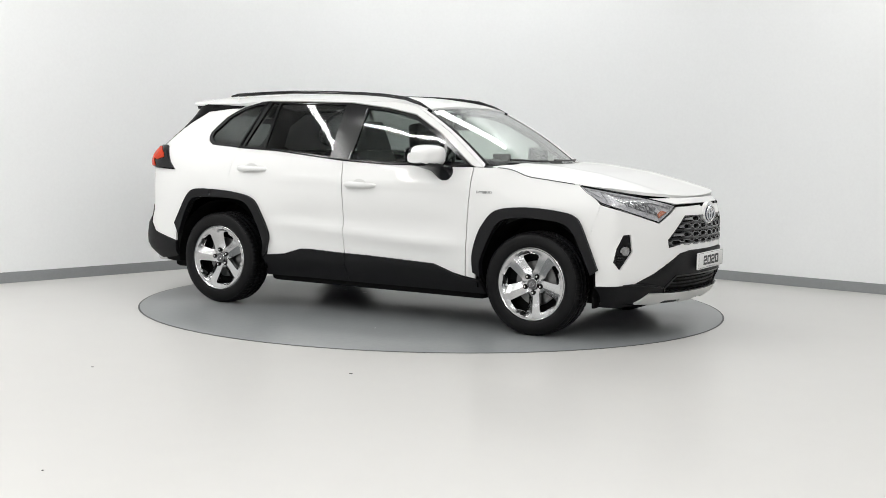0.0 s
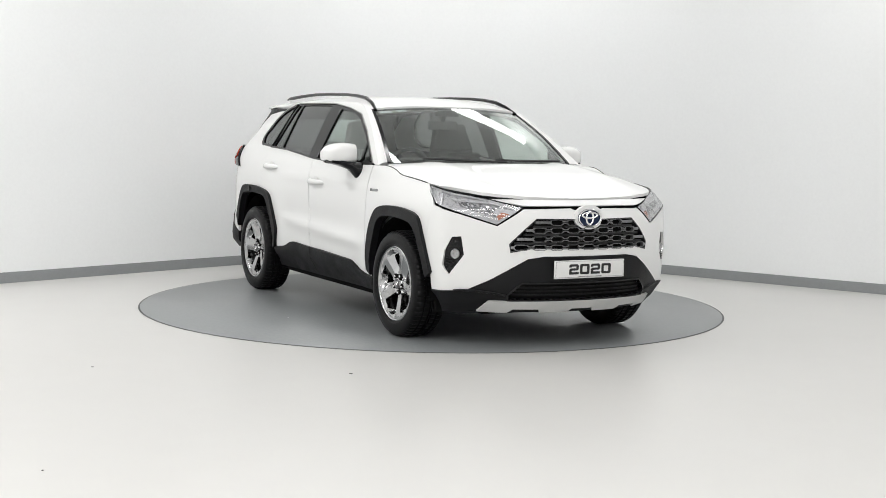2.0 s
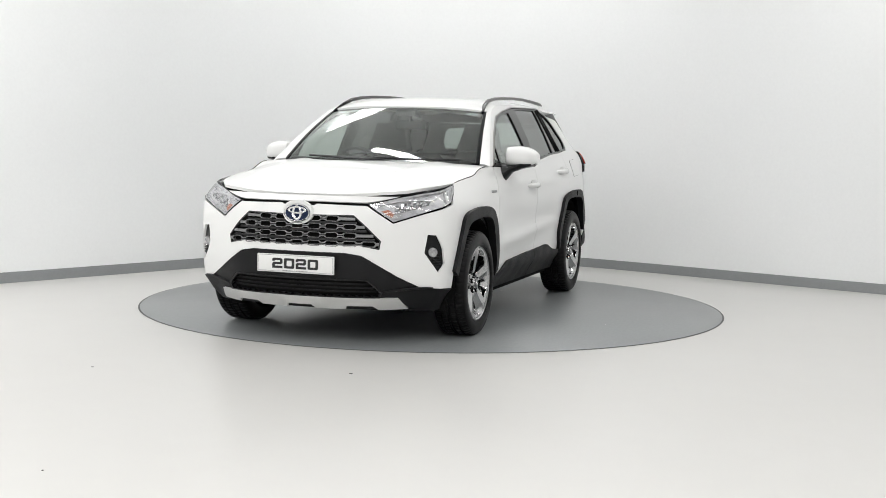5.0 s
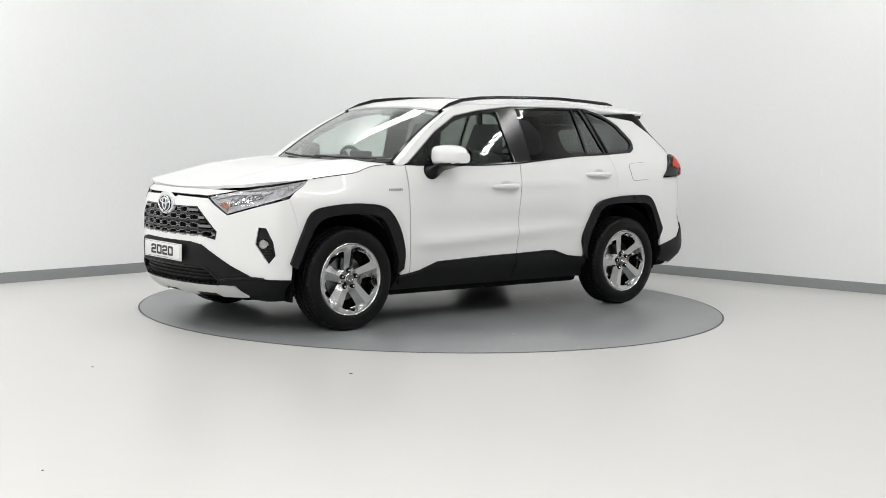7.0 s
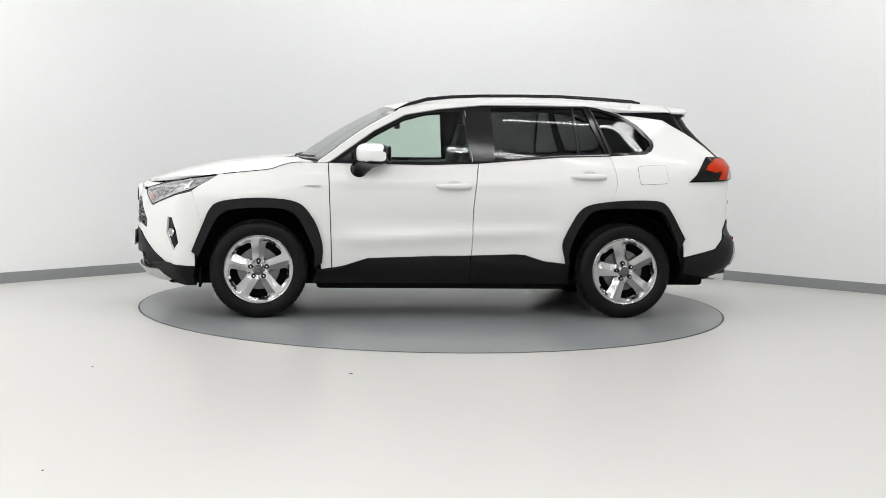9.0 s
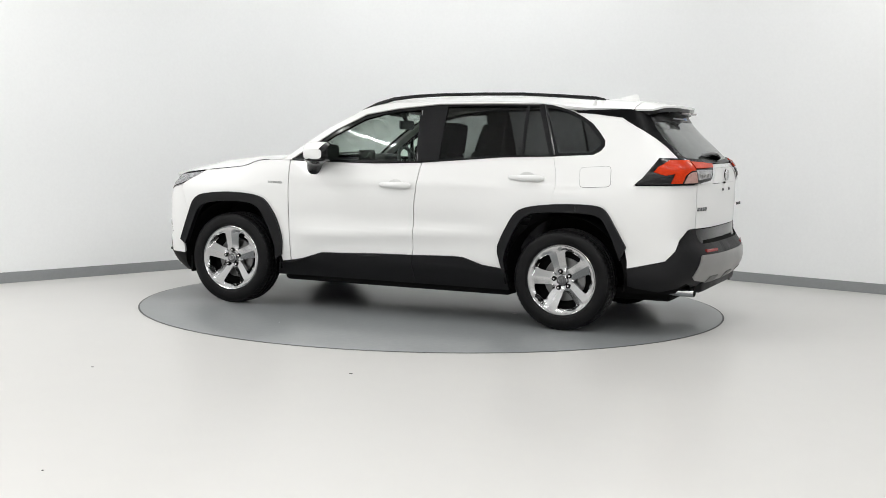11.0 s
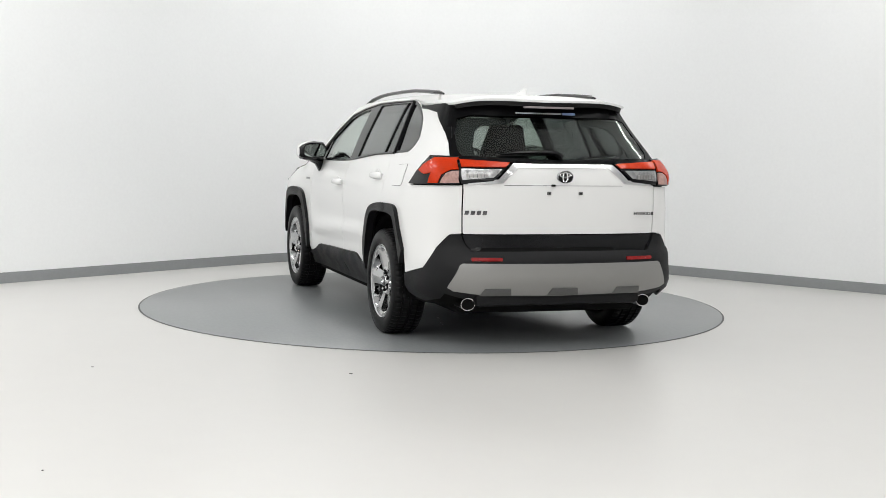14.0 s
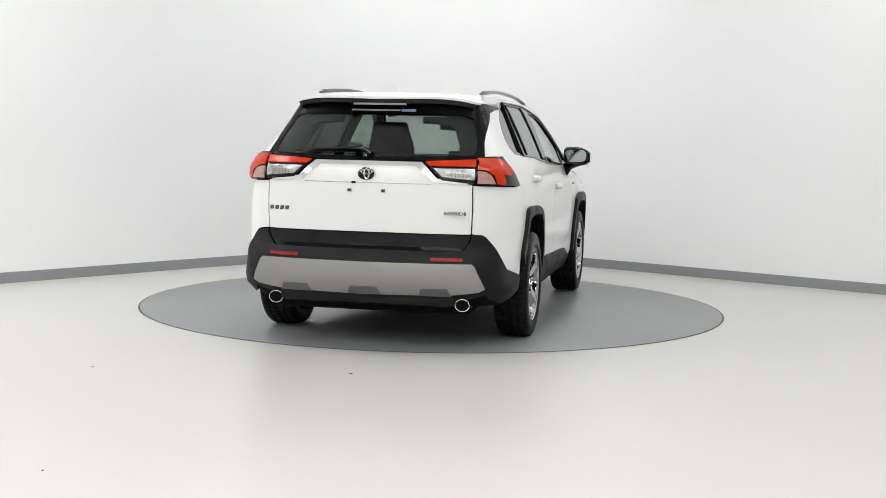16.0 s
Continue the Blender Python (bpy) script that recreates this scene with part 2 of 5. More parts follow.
def side_y(x, z):
    """Half the body's width beside the middle stretch."""
    w = half_width(z)
    if z > 0.9:
        w -= 0.5 * (z - 0.9) * ramp01(x, 1.0, 1.6)
    if z > 1.1:
        w *= 1 - 0.055 * ramp01(-x, 0.8, 2.0) * ramp01(z, 1.1, 1.4)
    low = math.exp(-((z - 0.78) / 0.2) ** 2)
    w += 0.012 * low * (math.exp(-((x - 1.345) / 0.42) ** 2) + math.exp(-((x + 1.345) / 0.45) ** 2))
    w -= 0.032 * ramp01(-x, 1.75, 2.1) * ramp01(z, 0.35, 0.55) * (1 - ramp01(z, 1.0, 1.1))
    mid = ramp01(x, -0.95, -0.6) * (1 - ramp01(x, 0.6, 0.9))
    fold = 0.575 + 0.075 * ramp01(-x, -0.8, 0.9)
    w -= mid * (0.016 * math.exp(-((z - 0.70) / 0.085) ** 2) - 0.008 * math.exp(-((z - 0.985) / 0.03) ** 2))
    w += mid * (0.011 * max(0.0, 1 - abs(z - fold) / 0.05) - 0.016 * ramp01(fold - z, 0.0, 0.12))
    return w


def outline_table():
    """The plan outline at unit size: way along it, and the shares u (length) and v (width)."""
    rows = []
    nose = catmull([(0, 0), (.25, .022), (.44, .07), (.6, .155), (.76, .268), (.83, .318), (.857, .352), (.873, .42), (.884, .55), (.8875, .78), (.888, 1.064)], 30)
    for y, d in nose:
        rows.append((0, min(1.0, max(0.0, 1 - d / 1.064)), min(1.0, max(0.0, y / .888))))
    rows += [(1, k / 40, 1.0) for k in range(1, 41)]
    back = []
    for i in range(401):
        v = math.sin(math.pi / 2 * i / 400) ** 1.2
        back.append((2, max(0.0, 1 - v ** 3) ** (1 / 8), v))
    ex = [(2, back[-2][1] * (1 - k / 20), (1 - (back[-2][1] * (1 - k / 20)) ** 8) ** (1 / 3)) for k in range(1, 20)]
    back = back[:-1] + ex + [(2, 0.0, 1.0)]
    rows += back[::-1][1:]
    pts = []
    for reg, u, v in rows:
        x = X0 + u * 1.06 if reg == 0 else X0 + u * (X1 - X0) if reg == 1 else X1 - u * 0.87
        pts.append((x, v * 0.885))
    way = np.concatenate([[0], np.cumsum(np.hypot(np.diff([p[0] for p in pts]), np.diff([p[1] for p in pts])))])
    return way, np.array([r[0] for r in rows]), np.array([r[1] for r in rows]), np.array([r[2] for r in rows]), np.array([p[0] for p in pts])


WAY, REG, UU, VV, PX = outline_table()
N0 = int(np.sum(REG == 0))
S_FRONT = float(WAY[N0 - 1])
S_BACK = float(WAY[int(np.sum(REG <= 1)) - 1])
S_END = float(WAY[-1])
I_BACK = int(np.sum(REG <= 1)) - 1


def skin(s, z):
    """The place on the body's left half for way s (negative: past the nose to the other half) and height z."""
    flip = 1.0
    if s < 0:
        s, flip = -s, -1.0
    if s > S_END:
        s, flip = 2 * S_END - s, -1.0
    if s <= S_FRONT:
        u, v = float(np.interp(s, WAY[:N0], UU[:N0])), float(np.interp(s, WAY[:N0], VV[:N0]))
        x = X0 + u * (nose_x(z) - X0)
    elif s <= S_BACK:
        v = 1.0
        x = X0 + (s - S_FRONT) / (S_BACK - S_FRONT) * (X1 - X0)
    else:
        u, v = float(np.interp(s, WAY[I_BACK + 1:], UU[I_BACK + 1:])), float(np.interp(s, WAY[I_BACK + 1:], VV[I_BACK + 1:]))
        x = X1 + u * (tail_x(z) - X1)
    return Vector((x, flip * v * side_y(x, z), z))


def S(x, z):
    """A point given from the side."""
    if x > X0:
        u = min(1.0, (x - X0) / (nose_x(z) - X0))
        return (float(np.interp(-u, -UU[:N0], WAY[:N0])), z)
    if x > X1:
        return (S_FRONT + (X0 - x) / (X0 - X1) * (S_BACK - S_FRONT), z)
    u = min(1.0, (X1 - x) / (X1 - tail_x(z)))
    return (float(np.interp(u, UU[I_BACK + 1:], WAY[I_BACK + 1:])), z)


def F(y, z):
    """A point given from the front; y may be negative."""
    w = side_y(1.9, z)
    s = float(np.interp(min(1.0, abs(y) / w), VV[:N0], WAY[:N0]))
    return (math.copysign(s, y) if y else 0.0, z)


def R(y, z):
    """A point given from behind; y may be negative."""
    w = side_y(-2.1, z)
    s = float(np.interp(-min(1.0, abs(y) / w), -VV[I_BACK + 1:], WAY[I_BACK + 1:]))
    return (s if y >= 0 else 2 * S_END - s, z)


def RV(v, z):
    """A point on the tail by its share of the half width."""
    return (float(np.interp(-v, -VV[I_BACK + 1:], WAY[I_BACK + 1:])), z)


def mirrored(f):
    return lambda a, b: Vector((1, -1, 1)) * f(a, b)


# ---- panels cut from a curved surface ----
from mathutils.geometry import delaunay_2d_cdt


def inside(px, py, poly):
    hit = np.zeros(len(px), bool)
    n = len(poly)
    for i in range(n):
        (xa, ya), (xb, yb) = poly[i], poly[(i + 1) % n]
        if ya != yb:
            cross = ((ya > py) != (yb > py)) & (px < (xb - xa) * (py - ya) / (yb - ya) + xa)
            hit ^= cross
    return hit


def dense(poly, res):
    out = []
    for i, a in enumerate(poly):
        b = poly[(i + 1) % len(poly)]
        n = max(1, int(math.ceil(math.hypot(b[0] - a[0], b[1] - a[1]) / res)))
        out += [(a[0] + (b[0] - a[0]) * k / n, a[1] + (b[1] - a[1]) * k / n) for k in range(n)]
    return out


def shrink(poly, d):
    """The outline drawn in by d."""
    if not d:
        return poly
    area = sum(poly[i][0] * poly[(i + 1) % len(poly)][1] - poly[(i + 1) % len(poly)][0] * poly[i][1] for i in range(len(poly)))
    sg = 1 if area > 0 else -1
    out = []
    for i, p in enumerate(poly):
        a, b = Vector(poly[i - 1]), Vector(poly[(i + 1) % len(poly)])
        p = Vector(p)
        e0, e1 = (p - a), (b - p)
        if e0.length < 1e-7 or e1.length < 1e-7:
            out.append((p.x, p.y))
            continue
        e0.normalize(), e1.normalize()
        n0, n1 = Vector((-e0.y, e0.x)) * sg, Vector((-e1.y, e1.x)) * sg
        m = (n0 + n1)
        m = m.normalized() * min(3.0, 1 / max(0.35, m.normalized().dot(n0))) if m.length > 1e-6 else n0
        out.append((p.x + m.x * d, p.y + m.y * d))
    return out


def rounded(poly, share=0.25, steps=4):
    """The outline with its corners eased."""
    out = []
    n = len(poly)
    for i in range(n):
        a, p, b = Vector(poly[i - 1]), Vector(poly[i]), Vector(poly[(i + 1) % n])
        q0, q1 = p + (a - p) * share, p + (b - p) * share
        for k in range(steps + 1):
            t = k / steps
            q = q0 * (1 - t) ** 2 + p * 2 * t * (1 - t) + q1 * t * t
            out.append((q.x, q.y))
    return out


CORE = Vector((0.0, 0.0, 0.75))


def panel(f, outer, holes=(), res=0.05, off=0.0, thick=0.012, gap=0.0, crown=0.0):
    """A solid sheet on the surface f(a, b), cut to an outline with holes, off proud of it and thick deep."""
    outer = dense(shrink(list(outer), gap), res)
    holes = [dense(list(h), res) for h in holes]
    pts, edges = [], []
    for loop in [outer] + holes:
        k = len(pts)
        pts += loop
        edges += [(k + i, k + (i + 1) % len(loop)) for i in range(len(loop))]
    arr = np.array(pts)
    gx, gy = np.meshgrid(np.arange(arr[:, 0].min(), arr[:, 0].max(), res), np.arange(arr[:, 1].min(), arr[:, 1].max(), res))
    gx, gy = gx.ravel() + res * 0.37, gy.ravel() + res * 0.41
    ok = inside(gx, gy, outer)
    for h in holes:
        ok &= ~inside(gx, gy, h)
    gx, gy = gx[ok], gy[ok]
    if len(gx):
        near = np.min((gx[:, None] - arr[None, :, 0]) ** 2 + (gy[:, None] - arr[None, :, 1]) ** 2, axis=1)
        keep = near > (0.45 * res) ** 2
        pts = pts + list(zip(gx[keep].tolist(), gy[keep].tolist()))
    vs, _, fs, *_ = delaunay_2d_cdt([Vector(p) for p in pts], edges, [], 0, 1e-7)
    cen = np.array([[sum(vs[i][0] for i in t) / len(t), sum(vs[i][1] for i in t) / len(t)] for t in fs])
    good = inside(cen[:, 0], cen[:, 1], outer)
    for h in holes:
        good &= ~inside(cen[:, 0], cen[:, 1], h)
    faces = [t for t, g in zip(fs, good) if g]
    bm = bmesh.new()
    top, low = [], []
    e = 0.002
    for p in vs:
        a, b = p
        c = f(a, b)
        n = (f(a + e, b) - f(a - e, b)).cross(f(a, b + e) - f(a, b - e))
        n = n.normalized() if n.length > 1e-12 else (c - CORE).normalized()
        if n.dot(c - CORE) < 0:
            n = -n
        top.append(bm.verts.new(c + n * off))
        low.append(bm.verts.new(c + n * (off - thick)))
    count = {}
    for t in faces:
        bm.faces.new([top[i] for i in t])
        bm.faces.new([low[i] for i in reversed(t)])
        for i in range(len(t)):
            key = (t[i], t[(i + 1) % len(t)])
            count[tuple(sorted(key))] = count.get(tuple(sorted(key)), []) + [key]
    for keys in count.values():
        if len(keys) == 1:
            i, j = keys[0]
            bm.faces.new((top[i], low[i], low[j], top[j]))
    loose = [v for v in bm.verts if not v.link_faces]
    bmesh.ops.delete(bm, geom=loose, context="VERTS")
    return bm


def both(name, mat, parent, outer, label="", **kw):
    """The same panel on both halves of the body."""
    made = []
    for f in (skin, mirrored(skin)):
        made.append(part(name, panel(f, outer, **kw), mat, parent, label))
    return made


def tube(points, radius, n=8, flat=1.0):
    """A round bar along a line of points, closed at its ends; radius may be a list."""
    bm = bmesh.new()
    rows = []
    pts = [Vector(p) for p in points]
    for i, p in enumerate(pts):
        d = (pts[min(i + 1, len(pts) - 1)] - pts[max(i - 1, 0)]).normalized()
        up = Vector((0, 0, 1)) if abs(d.z) < 0.9 else Vector((1, 0, 0))
        a = d.cross(up).normalized()
        b = a.cross(d).normalized()
        r = radius[i] if isinstance(radius, (list, tuple)) else radius
        rows.append([bm.verts.new(p + a * r * math.cos(2 * math.pi * k / n) + b * r * flat * math.sin(2 * math.pi * k / n)) for k in range(n)])
    for r, s in zip(rows, rows[1:]):
        for k in range(n):
            bm.faces.new((r[k], r[(k + 1) % n], s[(k + 1) % n], s[k]))
    bm.faces.new(rows[0]), bm.faces.new(rows[-1])
    return bm


def rbox(x0, y0, z0, x1, y1, z1, bevel=0.01, seg=2):
    bm = box(x0, y0, z0, x1, y1, z1)
    bmesh.ops.bevel(bm, geom=list(bm.edges), offset=bevel, segments=seg, affect="EDGES", profile=0.5)
    return bm


def prism(outline, thick, place):
    """An outline (a, b) thickened along c, put in place by a matrix."""
    bm = bmesh.new()
    lo = [bm.verts.new(place @ Vector((a, b, 0))) for a, b in outline]
    hi = [bm.verts.new(place @ Vector((a, b, thick))) for a, b in outline]
    bm.faces.new(lo[::-1]), bm.faces.new(hi)
    for i in range(len(outline)):
        j = (i + 1) % len(outline)
        bm.faces.new((lo[i], lo[j], hi[j], hi[i]))
    return bm


def lettering(name, words, size, place, mat, parent, wide=1.0, bold=0.0, label="", deep=0.003):
    """Raised letters as a mesh part, laid out about their middle."""
    data = bpy.data.curves.new(name, "FONT")
    data.body, data.size, data.align_x, data.align_y, data.extrude, data.offset = words, size, "CENTER", "CENTER", deep, bold
    tmp = new("letters", data)
    me = bpy.data.meshes.new_from_object(tmp.evaluated_get(bpy.context.evaluated_depsgraph_get()))
    bpy.data.objects.remove(tmp)
    bpy.data.curves.remove(data)
    me.name = name
    me.transform(place @ Matrix.Diagonal((wide, 1, 1, 1)))
    me.materials.clear()
    me.materials.append(mat)
    ob = new(name, me)
    ob.parent = parent
    if label:
        ob["label"] = label
    return ob


FACE_FRONT = Matrix(((0, 0, 1, 0), (1, 0, 0, 0), (0, 1, 0, 0), (0, 0, 0, 1)))
FACE_BACK = Matrix(((0, 0, -1, 0), (-1, 0, 0, 0), (0, 1, 0, 0), (0, 0, 0, 1)))
FACE_LEFT = Matrix(((-1, 0, 0, 0), (0, 0, 1, 0), (0, 1, 0, 0), (0, 0, 0, 1)))
FACE_RIGHT = Matrix(((1, 0, 0, 0), (0, 0, -1, 0), (0, 1, 0, 0), (0, 0, 0, 1)))

# ---- car ----
car = new("car")
tagged(car, "clean white SUV with black cladding, parked on the grey turntable", "car")

def ease(chain, rounds=2, cut=0.22):
    """An open line of points with its corners cut; the ends stay."""
    for _ in range(rounds):
        out = [chain[0]]
        for a, b in zip(chain, chain[1:]):
            out += [(a[0] + (b[0] - a[0]) * cut, a[1] + (b[1] - a[1]) * cut), (a[0] + (b[0] - a[0]) * (1 - cut), a[1] + (b[1] - a[1]) * (1 - cut))]
        chain = out + [chain[-1]]
    return chain


def toward(chain, cx, cz, k):
    return [(cx + (x - cx) * k, cz + (z - cz) * k) for x, z in chain]


ARCH_F = [(.90, .40), (.905, .515), (.939, .689), (1.032, .814), (1.124, .847), (1.305, .861), (1.463, .854), (1.62, .834), (1.687, .794), (1.753, .634), (1.815, .474), (1.80, .36)]
ARCH_R = [(-.90, .40), (-.862, .542), (-.898, .638), (-.99, .805), (-1.085, .849), (-1.304, .873), (-1.574, .876), (-1.649, .849), (-1.728, .718), (-1.795, .599), (-1.82, .46)]

# added dark shell blocks light behind the gaps, with the wheel openings left free
WELL_F = [(.95, .16), (.95, .48), (1.0, .62), (1.09, .74), (1.17, .785), (1.35, .79), (1.56, .775), (1.63, .73), (1.70, .6), (1.77, .44), (1.77, .16)]
WELL_R = [(-.94, .16), (-.91, .49), (-.97, .64), (-1.05, .765), (-1.12, .80), (-1.31, .815), (-1.54, .81), (-1.62, .78), (-1.69, .66), (-1.75, .51), (-1.77, .16)]
LOW_Z = 0.24
shell_line = [S(.95, LOW_Z)] + [S(*p) for p in WELL_F[1:-1]] + [S(1.77, LOW_Z), F(0.0, LOW_Z), F(0.0, .93), F(.5, .93), S(1.9, .95), S(1.6, 1.0), S(1.12, 1.08), S(.85, 1.10),
              S(.1, 1.10), S(-.25, 1.115), S(-.85, 1.17), S(-1.2, 1.185), S(-1.55, 1.19), S(-2.0, 1.17), R(.5, 1.16), R(0.0, 1.16), R(0.0, .27), R(.5, .27), S(-1.77, .27)] + [S(*p) for p in WELL_R[1:-1]][::-1] + [S(-.94, LOW_Z)]
both("inner_shell", DEEP, car, shell_line, res=0.07, off=-0.022, thick=0.012)
for sx, cx in ((1, 1.345), (-1, -1.345)):
    for sy in (1, -1):
        bm = bmesh.new()
        rows = []
        for k in range(25):
            a = math.radians(-9 + 198 * k / 24)
            r = 0.435
            rows.append([bm.verts.new((cx + r * math.cos(a), sy * y, 0.36 + r * math.sin(a))) for y in (0.50, 0.865)])
        for p, q in zip(rows, rows[1:]):
            bm.faces.new((p[0], p[1], q[1], q[0]))
        bm.faces.new([p[0] for p in rows])
        part("wheel_arch_liner", bm, DEEP, car, "black wheel arch liner")
part("underbody", rbox(-2.05, -.62, .215, 2.0, .62, .30, .03), DEEP, car)
for y in (-.62, .62):
    part("sill_beam", rbox(-.93, y - .16, .20, .93, y + .16, .30, .03), DEEP, car)

# hood, roof and windscreen as surfaces of their own
hood_z = soft_table([(1.05, 1.140), (1.19, 1.140), (1.31, 1.134), (1.64, 1.090), (1.876, 1.034), (2.05, .988), (2.12, .968), (2.17, .952), (2.2, .93)], 1.0, 2.25, .03)
gap_z = soft_table([(1.05, 1.118), (1.124, 1.112), (1.193, 1.092), (1.261, 1.063), (1.444, 1.042), (1.632, 1.022), (1.8, .995), (2.0, .965), (2.2, .94)], 1.0, 2.25, .03)


def hood_skin(x, y):
    c, g = hood_z(x), gap_z(x)
    ye = side_y(x, g) if x < 1.65 else 0.80
    t = min(1.15, abs(y) / ye)
    crease = 0.010 * math.exp(-((abs(y) - 0.50) / 0.06) ** 2) * ramp01(2.2 - x, 0.0, 0.3)
    return Vector((x, y, c - (c - g) * t ** 4.5 + crease))


hood_half = [(2.168, 0.0), (2.16, .2), (2.135, .40), (2.085, .55), (2.02, .64), (1.90, .715), (1.76, .77), (1.64, side_y(1.64, 1.02) - .004)]
hood_half += [(x, side_y(x, gap_z(x)) - .004) for x in (1.5, 1.35, 1.25, 1.19, 1.13, 1.03)]
hood_half += [(.965, .765), (1.035, .62), (1.10, .4), (1.135, .2), (1.145, 0.0)]
hood_line = hood_half + [(x, -y) for x, y in hood_half[::-1] if y > 0]
# thin dark tubes stand in for the shade in the hood gaps
for sg in (1, -1):
    part("hood_gap_shade", tube([(x, sg * (side_y(x, gap_z(x)) + .0005), gap_z(x) + .001) for x in np.linspace(1.60, 1.04, 12)], .0028, 6), DEEP, car)
part("hood", panel(hood_skin, hood_line, res=0.05, off=0.0, thick=0.02), WHITE, car, "smooth white hood")

roof_mid = soft_table([(-2.12, 1.538), (-2.05, 1.556), (-1.78, 1.600), (-1.3, 1.620), (-.9, 1.629), (-.4, 1.628), (0.0, 1.613), (.2, 1.588), (.3, 1.568), (.41, 1.540), (.5, 1.51), (.6, 1.48)], -2.2, .7, .05)
roof_side = soft_table([(-2.12, 1.522), (-1.88, 1.537), (-1.35, 1.545), (-1.115, 1.572), (-.87, 1.583), (-.33, 1.576), (.1, 1.561), (.25, 1.536), (.33, 1.508), (.45, 1.45), (.6, 1.37)], -2.2, .7, .03)


def roof_skin(x, v):
    c, g = roof_mid(x), roof_side(x)
    ye = side_y(max(x, -1.9), g) - (0.05 * ramp01(-x, 1.85, 2.1))
    return Vector((x, v * ye, c - (c - g) * abs(v) ** (3.2 + 1.3 * ramp01(-x, 1.6, 1.95))))


roof_half = [(.412, 0.0), (.406, .3), (.386, .6), (.356, .85), (.322, 1.0), (.2, 1.0), (-.3, 1.0), (-.9, 1.0), (-1.3, 1.0), (-1.74, 1.0)]
roof_line = roof_half + [(x, -v) for x, v in roof_half[::-1] if v > 0]
part("roof", panel(roof_skin, roof_line, res=0.07, thick=0.022), WHITE, car, "white roof")
part("headliner", panel(roof_skin, [(.37, -.88), (.37, .88), (-1.7, .9), (-1.7, -.9)], res=0.12, off=-0.04, thick=0.01), HEADLINER, car)
sp_half = [(-1.748, 0.0), (-1.748, 1.0), (-1.80, 1.0), (-1.860, .99), (-1.897, .92), (-1.925, .75), (-1.96, .5), (-1.985, .3), (-2.005, 0.0)]
sp_line = sp_half + [(x, -v) for x, v in sp_half[::-1] if v > 0]
part("spoiler_joint", panel(roof_skin, [(-1.735, -.995), (-1.735, .995), (-1.753, .995), (-1.753, -.995)], res=.06, off=-.004, thick=.004), DARK_GAP, car)
spoiler = part("rear_spoiler", panel(roof_skin, sp_line, res=0.07, thick=0.014), WHITE, car, "white roof spoiler over the rear window")
part("spoiler_underside", panel(roof_skin, [(a if a > -1.76 else a + .012, b * .985) for a, b in sp_line], res=0.09, off=-0.0145, thick=0.030), GLOSS_BLACK, spoiler, "gloss black spoiler underside")
part("brake_light", rbox(-2.004, -.17, 1.512, -1.97, .17, 1.525, .004), material("dull brake lamp", (.28, .25, .25), .25), spoiler, "grey high-level brake light")


def screen_skin(v, t):
    """The windscreen: v across, t from its foot to its top."""
    foot = Vector((0.90 + 0.18 * (1 - v * v), v * 0.748, 1.135 - 0.012 * (1 - v * v)))
    top = Vector((0.322 + 0.08 * (1 - v * v), v * 0.612, 1.512 + 0.026 * (1 - abs(v) ** 2.5)))
    q = foot.lerp(top, t)
    bow = 0.022 * math.sin(math.pi * min(1, max(0, t)))
    return q + Vector((0.45, 0, 0.9)) * bow


part("windscreen", panel(screen_skin, [(-1, 0), (1, 0), (1, 1), (-1, 1)], res=0.1, thick=0.004), GLASS_SCREEN, car, "clear windscreen")
part("windscreen_header", panel(screen_skin, [(-1, .955), (1, .955), (1, 1.0), (-1, 1.0)], res=0.1, off=-0.004, thick=0.004), GLOSS_BLACK, car)
part("windscreen_foot", panel(screen_skin, [(-1, -.02), (1, -.02), (1, .06), (-1, .06)], res=0.1, off=-0.004, thick=0.004), GLOSS_BLACK, car)
for v0, v1 in ((-1.01, -.972), (.972, 1.01)):
    part("screen_seal", panel(screen_skin, [(v0, 0), (v1, 0), (v1, 1), (v0, 1)], res=0.1, off=0.003, thick=0.008), GLOSS_BLACK, car)
for v0, v1, t0 in ((-.92, -.78, .9), (-.72, -.60, .915), (.78, .92, .895)):
    part("screen_sticker", panel(screen_skin, [(v0, t0), (v1, t0), (v1, t0 + .045), (v0, t0 + .045)], res=0.05, off=-0.006, thick=0.001), STICKER, car, "small pale sticker inside the windscreen")


# side body: pillars, roof edge and rear quarter in one pressing
PILLAR = [(.935, 1.118), (.84, 1.182), (.73, 1.266), (.62, 1.342), (.45, 1.440), (.33, 1.504), (.25, 1.534), (.1, 1.560), (-.33, 1.575), (-.87, 1.582), (-1.115, 1.571)]
DROP = [(-1.348, 1.512), (-1.474, 1.506), (-1.671, 1.484), (-1.827, 1.399)]
BAND_TOP = [(-1.07, 1.568), (-.7, 1.566), (-.29, 1.559), (.04, 1.522), (.288, 1.476), (.521, 1.354), (.706, 1.223), (.835, 1.132)]
BAND_REAR = [(-1.51, 1.218), (-1.56, 1.245), (-1.58, 1.28), (-1.576, 1.318), (-1.53, 1.372), (-1.47, 1.433), (-1.39, 1.480), (-1.318, 1.514), (-1.2, 1.554)]
BELT = [(.835, 1.126), (.74, 1.122), (.128, 1.121), (-.23, 1.136), (-.85, 1.191), (-1.225, 1.206)]
DOOR_R = [(-1.231, 1.198), (-1.266, 1.091), (-1.274, .996), (-1.245, .86)]
